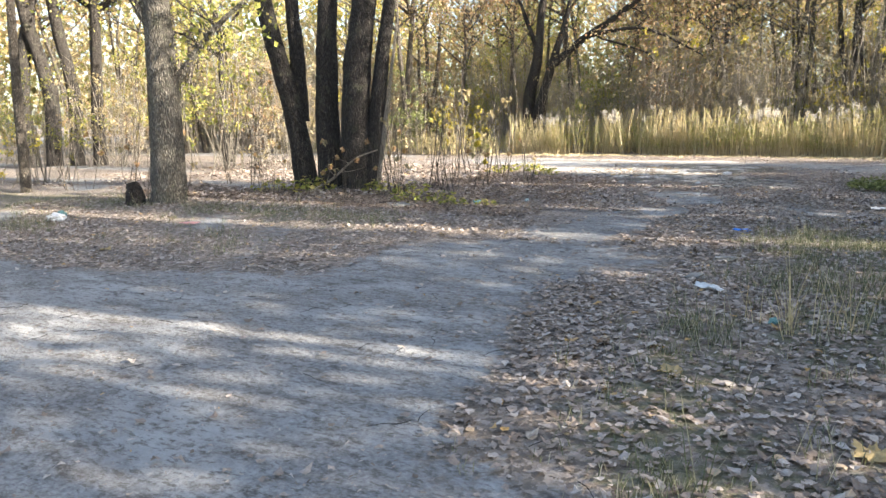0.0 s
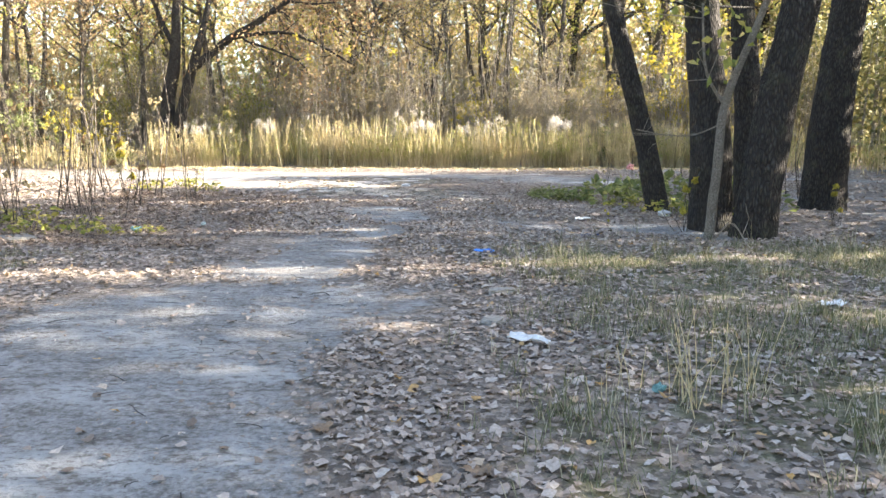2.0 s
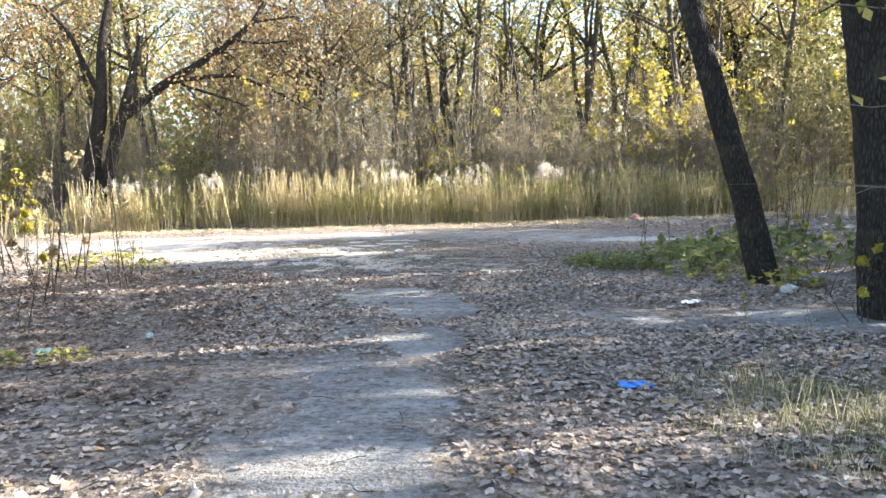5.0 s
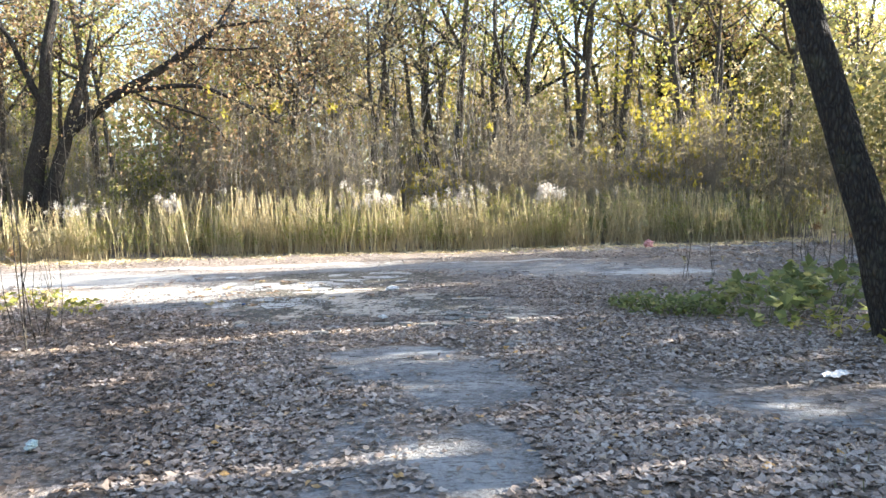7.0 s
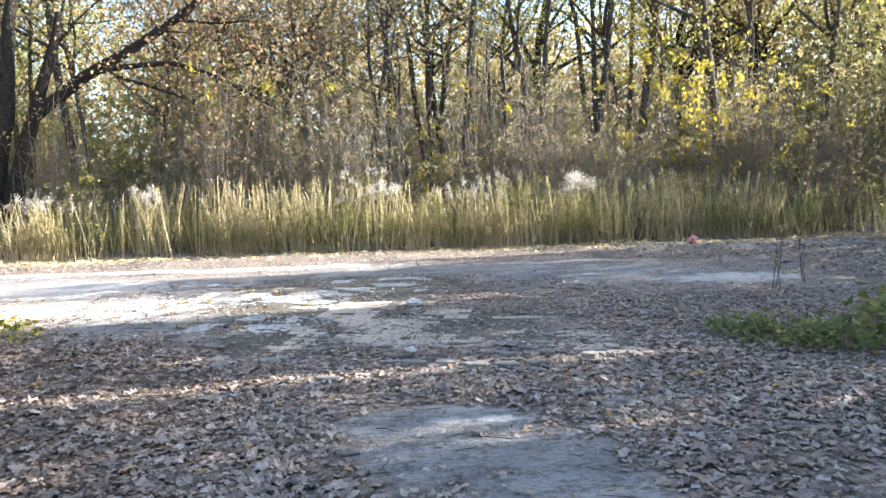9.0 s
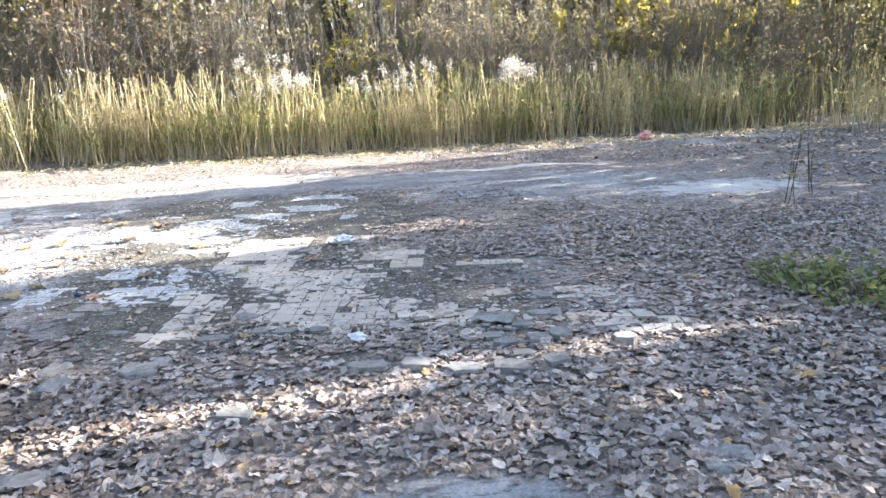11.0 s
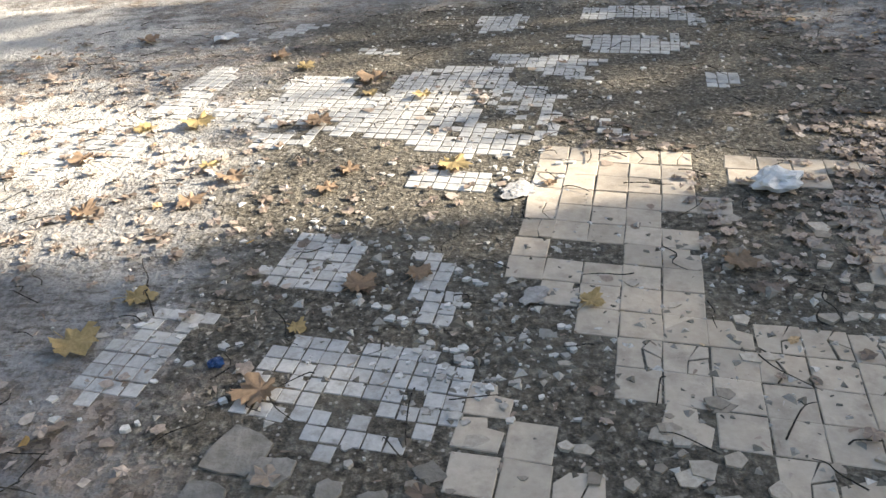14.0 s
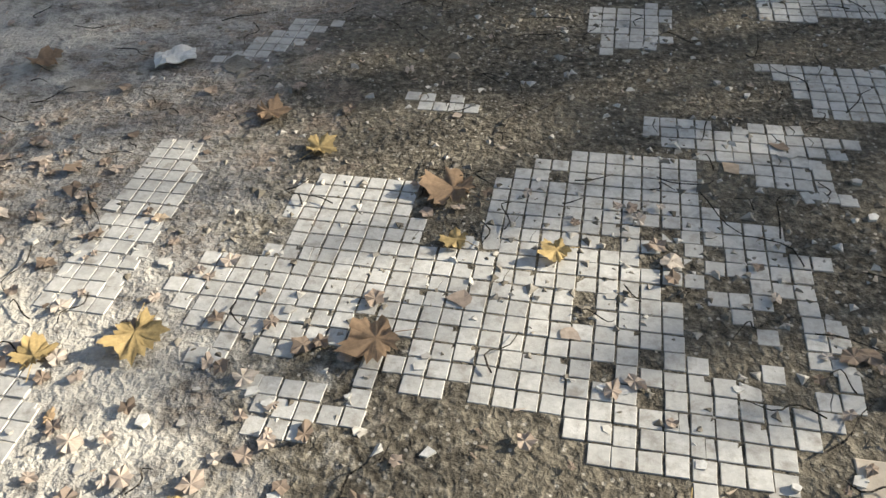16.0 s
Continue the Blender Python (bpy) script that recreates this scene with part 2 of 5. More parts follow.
M_NAVY = mat_rough("navy_film", (0.01, 0.035, 0.12), (0.03, 0.08, 0.2), 30, 0.4, 0.3, 0.05)
M_TEAL = mat_rough("teal_film", (0.08, 0.19, 0.18), (0.17, 0.29, 0.27), 30, 0.4, 0.3, 0.05)
M_PALETEAL = mat_rough("pale_teal_film", (0.34, 0.44, 0.42), (0.5, 0.57, 0.54), 30, 0.4, 0.3, 0.05)
M_PINK = mat_rough("pink_film", (0.55, 0.22, 0.2), (0.66, 0.36, 0.33), 30, 0.5, 0.3, 0.05)
M_BIGLEAF_Y = mat_leaf("yellow_maple", [(0, (0.42, 0.3, 0.13)), (1, (0.54, 0.41, 0.2))], 0.25)
M_BIGLEAF_B = mat_leaf("brown_maple", [(0, (0.27, 0.18, 0.115)), (1, (0.37, 0.26, 0.17))], 0.25)

rng = np.random.default_rng(7)


# ---- mesh helpers ----
def mesh_np(name, V, Fs, mat, smooth=False):
    """A mesh from vertex rows and a list of face index arrays of one width each."""
    me = bpy.data.meshes.new(name)
    V = np.asarray(V, dtype=np.float32)
    me.vertices.add(len(V))
    me.vertices.foreach_set("co", V.ravel())
    Fs = [np.asarray(f, dtype=np.int32) for f in Fs if len(f)]
    loops = np.concatenate([f.ravel() for f in Fs])
    widths = np.concatenate([np.full(len(f), f.shape[1], dtype=np.int32) for f in Fs])
    me.loops.add(len(loops))
    me.loops.foreach_set("vertex_index", loops)
    me.polygons.add(len(widths))
    me.polygons.foreach_set("loop_start", np.concatenate([[0], np.cumsum(widths)[:-1]]).astype(np.int32))
    me.polygons.foreach_set("use_smooth", np.full(len(widths), smooth))
    me.update(calc_edges=True)
    me.validate()
    me.materials.append(mat)
    return me


def part_np(name, V, Fs, mat, parent=None, label="", smooth=False):
    ob = new(name, mesh_np(name, V, Fs, mat, smooth))
    ob.parent = parent
    return tagged(ob, label)


def part(name, bm, mat, parent=None, label="", smooth=True):
    me = bpy.data.meshes.new(name)
    bm.to_mesh(me)
    bm.free()
    me.materials.append(mat)
    for p in me.polygons:
        p.use_smooth = smooth
    ob = new(name, me)
    ob.parent = parent
    return tagged(ob, label)


def thing(name, label, category, group="", at=(0, 0, 0), kind=""):
    ob = new(name)
    ob.location = at
    return tagged(ob, label, category, group, kind)


def tube(points, radii, sides=8, rough=0.0, steps=0, gen=rng):
    """A tapered tube along smoothed points; returns vertices and quads."""
    P = np.array(points, float)
    R = np.array(radii, float)
    if steps:
        s = np.linspace(0, len(P) - 1, steps)
        i = np.clip(s.astype(int), 0, len(P) - 2)
        f = (s - i)[:, None]
        p0, p1, p2, p3 = P[np.maximum(i - 1, 0)], P[i], P[i + 1], P[np.minimum(i + 2, len(P) - 1)]
        R = R[i] * (1 - f[:, 0]) + R[i + 1] * f[:, 0]
        P = 0.5 * (2 * p1 + (p2 - p0) * f + (2 * p0 - 5 * p1 + 4 * p2 - p3) * f**2 + (3 * p1 - p0 - 3 * p2 + p3) * f**3)
    T = np.gradient(P, axis=0)
    T /= np.linalg.norm(T, axis=1)[:, None] + 1e-9
    ref = np.where(np.abs(T[:, 2:3]) > 0.9, np.array([[1.0, 0, 0]]), np.array([[0, 0, 1.0]]))
    A = np.cross(T, ref)
    A /= np.linalg.norm(A, axis=1)[:, None] + 1e-9
    B = np.cross(T, A)
    ang = np.linspace(0, 2 * np.pi, sides, endpoint=False)
    rr = R[:, None] * (1 + rough * gen.normal(size=(len(P), sides)))
    V = P[:, None] + rr[..., None] * (np.cos(ang)[None, :, None] * A[:, None] + np.sin(ang)[None, :, None] * B[:, None])
    n, k = len(P), sides
    idx = np.arange(n * k).reshape(n, k)
    a, b = idx[:-1], idx[1:]
    F = np.stack([a, np.roll(a, -1, 1), np.roll(b, -1, 1), b], -1).reshape(-1, 4)
    return V.reshape(-1, 3), F


def merge(bits):
    """Joins (V, F) pairs of quads."""
    Vs, Fs, o = [], [], 0
    for V, F in bits:
        Vs.append(V), Fs.append(F + o)
        o += len(V)
    return np.concatenate(Vs), np.concatenate(Fs)


def leaves_at(C, size, gen, flat=0.0, droop=0.0):
    """One bent four-cornered leaf at each centre; returns vertices and triangles."""
    n = len(C)
    d = gen.normal(size=(n, 3))
    d[:, 2] = d[:, 2] * (1 - flat) - droop
    d /= np.linalg.norm(d, axis=1)[:, None]
    e = gen.normal(size=(n, 3))
    e[:, 2] *= 1 - flat
    e -= d * (e * d).sum(1)[:, None]
    e /= np.linalg.norm(e, axis=1)[:, None] + 1e-9
    nn = np.cross(d, e)
    s = (size * gen.uniform(0.6, 1.4, n))[:, None]
    V = np.stack([C - d * s * 0.5, C + e * s * 0.36 + nn * s * 0.12, C + d * s * 0.55, C - e * s * 0.36 + nn * s * 0.12], 1)
    i = np.arange(n)[:, None] * 4
    F = np.concatenate([i + np.array([[0, 1, 2]]), i + np.array([[0, 2, 3]])], 0)
    return V.reshape(-1, 3), F


SINES = rng.normal(size=(10, 2)), rng.uniform(0, 6.28, 10)


def wave(x, y, scale):
    """Smooth uneven field of about -1 to 1."""
    s = 0
    for (a, b), p in zip(*SINES):
        s = s + np.sin((a * x + b * y) * scale + p)
    return s / 3.2


def height(x, y):
    flat = np.clip((np.hypot((x + 0.2) / 2.6, (y - 9.2) / 2.6) - 1) * 2, 0.08, 1)
    return (0.012 * wave(x, y, 2.0) + 0.008 * wave(y + 3, x, 5.0)) * flat


def inside(poly, x, y):
    """Signed nearness to a polygon: positive within, in metres."""
    x, y = np.asarray(x, float), np.asarray(y, float)
    odd, best = np.zeros(x.shape, bool), np.full(x.shape, 1e9)
    for (x0, y0), (x1, y1) in zip(poly, poly[1:] + poly[:1]):
        cross = ((y0 > y) != (y1 > y)) & (x < (x1 - x0) * (y - y0) / (y1 - y0 + 1e-12) + x0)
        odd ^= cross
        dx, dy = x1 - x0, y1 - y0
        u = np.clip(((x - x0) * dx + (y - y0) * dy) / (dx * dx + dy * dy), 0, 1)
        best = np.minimum(best, np.hypot(x - x0 - u * dx, y - y0 - u * dy))
    return np.where(odd, best, -best)


def soft(d, w):
    return np.clip(0.5 + d / (2 * w), 0, 1)


def blob(x, y, cx, cy, rx, ry):
    return 1 - np.hypot((x - cx) / rx, (y - cy) / ry)


# ---- ground: where it is bare, sandy or paled for sunlight, grassy ----
ROAD = [(-14, -7.5), (-3, -3.9), (-1.8, -3.25), (-0.15, -2.7), (-0.45, -1.0), (0.4, -0.35), (1.6, -0.2), (1.8, -1.4), (1.75, -2.2),
        (1.95, -3.2), (2.3, -3.9), (2.5, -4.55), (3.7, -4.75), (6, -5.5), (10, -8), (10, -16), (-14, -16)]
TRAIL = [(0.3, -0.4), (1.5, -0.3), (1.45, 2.0), (1.7, 4.0), (1.75, 6.3), (2.3, 8.0), (-1.4, 8.6), (-0.1, 6.0), (0.35, 3.8), (0.2, 1.5)]
CLEARING = [(-12, 10.5), (-4.6, 9.0), (-1.8, 8.3), (-1.6, 7.0), (1.6, 6.6), (2.7, 7.8), (4.0, 8.3), (9, 8.0), (14, 7.5), (14, 12), (8, 12.0), (4, 13.4), (-3, 14.0), (-12, 14.2)]
TILEBED = [(-2.0, 9.5), (-1.3, 7.4), (-0.8, 6.7), (1.5, 6.3), (2.6, 6.3), (2.6, 7.1), (2.2, 7.6), (2.3, 8.9), (1.7, 10.2), (1.5, 11.6), (-2.2, 11.6)]
# real sand, plus pale patches on the left painted in for sunlit ground
SAND_AND_SUN = [(4.7, 10.1, 1.5, 0.7), (2.7, 8.5, 0.42, 0.1), (4.3, 8.25, 0.6, 0.1), (-2.9, 9.45, 2.3, 1.1), (-4.5, 11.2, 3.5, 1.3), 
        (-3, 13.2, 6, 0.5), (3, 12.6, 2.5, 0.25), (1.0, 5.0, 0.5, 0.12)]


def masks(x, y):
    bare = soft(inside(ROAD, x, y), 0.35)
    trail = soft(inside(TRAIL, x, y), 0.28) * (0.56 + 0.25 * wave(x * 0.6, y * 1.8, 1.8)) * np.clip((6.6 - y) / 2.5, 0.35, 1)
    for b in ((1.3, 3.8, 0.55, 0.6), (1.25, 2.6, 0.4, 0.6), (1.0, 1.0, 0.6, 0.8), (0.75, 5.0, 0.7, 0.35)):
        trail = np.maximum(trail, np.clip(blob(x, y, *b) * 2.2, 0, 0.82))
    clear = soft(inside(CLEARING, x, y), 0.5) * (0.6 - 0.16 * np.clip((y - 10.8) / 1.5, 0, 1) + 0.3 * wave(x * 0.6, y * 1.4, 0.9) - 0.22 * np.clip((x - 0.5) / 4, 0, 1))
    yard = np.clip(1.35 * blob(x, y, -1.9, 9.2, 1.7, 2.3), 0, 0.72) + 0.12 * wave(x, y, 2.4) * blob(x, y, -1.9, 9.2, 1.7, 2.3)
    bare = np.clip(np.maximum(np.maximum(bare, trail), np.maximum(clear, yard)), 0, 1)
    bare = bare * (1 - np.clip((x - 2.3) / 0.3, 0, 1) * np.clip((0.6 - y) / 0.5, 0, 1) * np.clip((y + 5.5) / 1.0, 0, 1))
    tilebed = soft(inside(TILEBED, x, y), 0.5) * 0.92
    # dark soil also fades leftward, lightening the colour where sun falls
    tilebed = tilebed * np.clip(1 - (-0.7 - x) * 0.55, 0.35, 1) * np.clip(1 - (x - 0.6) * 0.4, 0.45, 1)
    sand_and_sun = np.zeros_like(bare)
    for b in SAND_AND_SUN:
        sand_and_sun = np.maximum(sand_and_sun, np.clip(blob(x, y, *b), 0, 1))
    sand_and_sun = np.clip(sand_and_sun * 1.1, 0, 0.7)
    g = np.clip((x - 2.4) / 0.8, 0, 1) * np.clip((2.6 - y) / 2, 0, 1) * np.clip((x * 0.35 + y + 4.4) / 0.8, 0, 1)
    g = np.maximum(g, np.clip((-1.0 - x) / 1.5, 0, 1) * np.clip((y + 3.2) / 1.0, 0, 1) * np.clip((1.2 - y) / 1.0, 0, 1) * 0.8)
    grass = np.clip(g * (0.55 + 0.35 * wave(x, y, 1.7)), 0, 1) * (1 - bare)
    return bare, tilebed, sand_and_sun, grass


far = np.array([12, 15, 19, 25, 35, 55, 90, 160, 300, 600])
xs = np.concatenate([-far[::-1] - 1, np.arange(-11.0, 10.01, 0.125), far])
ys = np.concatenate([-far[::-1], np.arange(-10.0, 17.01, 0.125), far + 8])
GX, GY = np.meshgrid(xs, ys)
GZ = height(GX, GY) * (np.hypot(GX, GY - 4) < 30)
gi = np.arange(GX.size).reshape(GX.shape)
gf = np.stack([gi[:-1, :-1], gi[:-1, 1:], gi[1:, 1:], gi[1:, :-1]], -1).reshape(-1, 4)
ground = tagged(part_np("ground", np.stack([GX.ravel(), GY.ravel(), GZ.ravel()], 1), [gf], M_GROUND, smooth=True),
                "trodden woodland ground of grey dirt, sand and leaf mould", "ground", kind="structure")
for nm, val in zip(("bare", "tilebed", "sand_and_sun", "grass"), masks(GX.ravel(), GY.ravel())):
    a = ground.data.attributes.new(nm, "FLOAT", "POINT")
    a.data.foreach_set("value", val.astype(np.float32))


# ---- trees ----
def limb_set(gen, base, tip, n, length, r, up=0.5, sides=5):
    """Limbs that leave a stem between base and tip; returns tubes and their end points."""
    bits, ends = [], []
    for _ in range(n):
        f = gen.uniform(0.25, 1.0)
        p = base + (tip - base) * f
        a = gen.uniform(0, 2 * np.pi)
        L = length * gen.uniform(0.5, 1.2) * (1.15 - 0.5 * f)
        d = np.array([math.cos(a), math.sin(a), up + gen.uniform(-0.2, 0.5)])
        d /= np.linalg.norm(d)
        mid = p + d * L * 0.5 + gen.normal(size=3) * L * 0.07
        end = p + d * L + gen.normal(size=3) * L * 0.12 + np.array([0, 0, L * 0.15])
        bits.append(tube([p, mid, end], [r * (1.1 - 0.6 * f), r * 0.5 * (1.1 - 0.6 * f), r * 0.1], sides, 0.05, 5, gen))
        ends += [mid, end, (mid + end) / 2]
        for _ in range(3):
            g = gen.uniform(0.35, 0.95)
            q = p + (end - p) * g
            e2 = q + (d + gen.normal(size=3) * 0.7) * L * 0.35
            bits.append(tube([q, (q + e2) / 2 + gen.normal(size=3) * 0.06, e2], [r * 0.28, r * 0.16, r * 0.05], 3, 0, 0, gen))
            ends.append(e2)
    return bits, ends


def crown_leaves(gen, ends, n, spread, size, low=1.0):
    E = np.array(ends)
    k = max(1, n // 14)
    hubs = E[gen.integers(0, len(E), k)] + gen.normal(size=(k, 3)) * spread
    C = hubs[gen.integers(0, k, n)] + gen.normal(size=(n, 3)) * spread * 0.35
    return C[C[:, 2] > low]


def forest_tree(seed, name, label, h, r, leaf_mat, bark, n_leaves, stems=1, lean=0.06, first=0.3):
    gen = np.random.default_rng(seed)
    t = thing(name, label, "tree", "woodland trees")
    tb, lb, ends = [], [], []
    for s in range(stems):
        off = gen.normal(size=2) * (0.22 if stems > 1 else 0)
        tilt = gen.normal(size=2) * (lean + 0.05 * (stems - 1)) * h
        base = np.array([off[0], off[1], -0.1])
        k = gen.uniform(0.8, 1.05)
        pts = [base, base + [0, 0, 0.35], *(base + np.array([tilt[0] * f**1.4, tilt[1] * f**1.4, h * k * f]) + gen.normal(size=3) * 0.022 * h * f for f in (0.2, 0.4, 0.6, 0.8, 1.0))]
        q = r / stems**0.4
        tb.append(tube(pts, [q * 1.5, q * 1.1, q, q * 0.82, q * 0.6, q * 0.36, q * 0.08], 9, 0.04, 16, gen))
        b, e = limb_set(gen, pts[2] + (pts[3] - pts[2]) * first, pts[-1], 13 if stems == 1 else 8, h * 0.3, q * 0.62)
        lb += b
        ends += e
    V, F = merge(tb)
    part_np("trunk", V, [F], bark, t, "", True)
    V, F = merge(lb)
    tagged(part_np("branching", V, [F], bark, t, "", True), kind="stuff")
    V, F = leaves_at(crown_leaves(gen, ends, n_leaves, h * 0.07, 0.1, 1.2), 0.1, gen)
    tagged(part_np("crown", V, [F], leaf_mat, t), kind="stuff")
    return t


def shrub(seed, name, label, h, w, stems, leaf_mat, n_leaves, leaf=0.07, category="shrub", bark=None, group="undergrowth"):
    gen = np.random.default_rng(seed)
    t = thing(name, label, category, group)
    bits, ends = [], []
    for _ in range(stems):
        a, rr = gen.uniform(0, 6.28), w * 0.35 * gen.random()
        b = np.array([rr * math.cos(a), rr * math.sin(a), -0.03])
        L = h * gen.uniform(0.5, 1.05)
        e = b + np.array([math.cos(a) * w * 0.3 * gen.random(), math.sin(a) * w * 0.3 * gen.random(), L])
        m = (b + e) / 2 + gen.normal(size=3) * 0.06 * h
        rs = 0.003 + 0.0035 * L
        bits.append(tube([b, m, e], [rs, rs * 0.7, rs * 0.2], 4, 0, 5, gen))
        for _ in range(4):
            f = gen.uniform(0.3, 0.95)
            q = b + (e - b) * f + gen.normal(size=3) * 0.02
            e2 = q + np.array([gen.normal() * 0.2, gen.normal() * 0.2, gen.uniform(0.05, 0.3)]) * h * 0.45
            bits.append(tube([q, e2], [rs * 0.45, rs * 0.12], 3))
            ends += [e2, (q + e2) / 2]
        ends.append(e)
    V, F = merge(bits)
    tagged(part_np("stemwork", V, [F], bark or M_TWIG, t, "", True), kind="stuff")
    if n_leaves:
        V, F = leaves_at(crown_leaves(gen, ends, n_leaves, h * 0.05, 0.1, 0.1), leaf, gen)
        tagged(part_np("foliage", V, [F], leaf_mat, t), kind="stuff")
    return t


def place(proto, x, y, turn=0.0, k=1.0, z=0.0):
    ob = copy_thing(proto, Matrix.LocRotScale((x, y, z), Euler((0, 0, turn)), None))
    ob.scale = (k, k, k)
    return ob


def hero(name, label, stems, bark, sides=14, limbs=(), crown=None, seed=1):
    """A tree near the path: stems and limbs as lists of points with radii, flared at the foot."""
    gen = np.random.default_rng(seed)
    x0, y0, _ = stems[0][0][0]
    t = thing(name, label, "tree", "trees beside the track", (x0, y0, 0))
    o = np.array([x0, y0, 0])
    for pts, r0, r1 in stems:
        P = [np.array(p, float) - o for p in pts]
        if P[0][2] < 0.3:
            P[0][2] = -0.12
            P.insert(1, P[0] + (P[1] - P[0]) * 0.12)
            R = [r0 * 1.55, r0 * 1.18] + list(np.linspace(r0, r1, len(P) - 2))
        else:
            R = list(np.linspace(r0, r1, len(P)))
        V, F = tube(P, R, sides, 0.035, 26, gen)
        part_np("trunk", V, [F], bark, t, "", True)
    ends = []
    for pts, r0, r1 in limbs:
        P = [np.array(p, float) - o for p in pts]
        V, F = tube(P, np.linspace(r0, r1, len(P)), 7, 0.04, 14, gen)
        bits = [(V, F)]
        for _ in range(7):
            f = gen.uniform(0.35, 1) * (len(P) - 1)
            i = min(int(f), len(P) - 2)
            q = P[i] + (P[i + 1] - P[i]) * (f - i)
            e = q + np.array([gen.normal() * 0.5, gen.normal() * 0.5, gen.uniform(-0.3, 0.6)])
            bits.append(tube([q, (q + e) / 2 + gen.normal(size=3) * 0.05, e], [r1 * 0.7, r1 * 0.45, r1 * 0.15], 4))
            ends += [e, (q + e) / 2]
        V, F = merge(bits)
        part_np("limb", V, [F], bark, t, "", True)
        ends += P[1:]
    if crown:
        mat, n, spread, lift, size = crown
        top = np.array(stems[0][0][-1], float) - o
        b, e = limb_set(gen, top * 0.9, top + np.array([0, 0, lift]), 12, 2.6, stems[0][2] * 0.6)
        V, F = merge(b)
        tagged(part_np("branching", V, [F], bark, t, "", True), kind="stuff")
        ends += e
        V, F = leaves_at(crown_leaves(gen, ends, n, spread, 0.1, 1.2), size, gen)
        tagged(part_np("crown", V, [F], mat, t), kind="stuff")
    return t


hero("oak_tree", "grey-barked tree with a forked side limb beside dry litter", [([(-6.5, 0.5, 0), (-6.46, 0.56, 1.68), (-6.46, 0.55, 3.3), (-6.4, 0.6, 6.0)], 0.25, 0.17)],
     M_BARKPALE, limbs=[([(-6.41, 0.63, 1.8), (-6.14, 0.98, 2.45), (-5.86, 1.32, 2.95), (-5.4, 1.8, 3.5)], 0.075, 0.03), ([(-6.5, 0.45, 2.8), (-6.66, 0.27, 3.27), (-7.0, 0.0, 4.0)], 0.08, 0.04)],
     crown=(M_OLIVE, 1500, 0.5, 3.0, 0.1), seed=11)
hero("maple_tree", "dark leaning twin-stemmed tree with a mossy foot", [([(-6.17, 3.5, 0), (-6.31, 3.36, 1.47), (-6.55, 3.12, 2.97), (-6.9, 2.8, 5.5)], 0.2, 0.14), ([(-6.25, 3.5, 1.3), (-6.27, 3.49, 2.66), (-6.31, 3.46, 3.6), (-6.4, 3.5, 6)], 0.16, 0.11)],
     M_BARK, crown=(M_RUST, 1200, 0.5, 3.0, 0.1), seed=12)
hero("maple_tree", "upright dark trunk in a clump of trees", [([(-5.67, 3.61, 0), (-5.65, 3.62, 1.99), (-5.58, 3.68, 3.56), (-5.4, 3.9, 6)], 0.21, 0.15)], M_BARK, crown=(M_OLIVE, 1200, 0.5, 3.0, 0.1), seed=13)
hero("maple_tree", "stout dark trunk at the clump's centre", [([(-5.04, 3.72, 0), (-5.02, 3.74, 1.97), (-4.85, 3.88, 3.5), (-4.6, 4.1, 6)], 0.27, 0.16)], M_BARK, crown=(M_OLIVE, 1200, 0.5, 3.0, 0.1), seed=14)
hero("maple_tree", "slender dark trunk leaning out of the clump", [([(-4.8, 3.76, 0), (-4.6, 3.92, 1.95), (-4.4, 4.07, 3.48), (-4.0, 4.4, 6)], 0.14, 0.09)], M_BARK, crown=(M_RUST, 900, 0.5, 2.5, 0.1), seed=15)
hero("sapling", "thin pale sapling beside the clump of trees", [([(-4.67, 3.78, 0), (-4.5, 3.92, 1.2), (-4.41, 3.99, 1.95), (-4.25, 4.1, 3.2)], 0.05, 0.02)], M_TWIG, 8, seed=16)
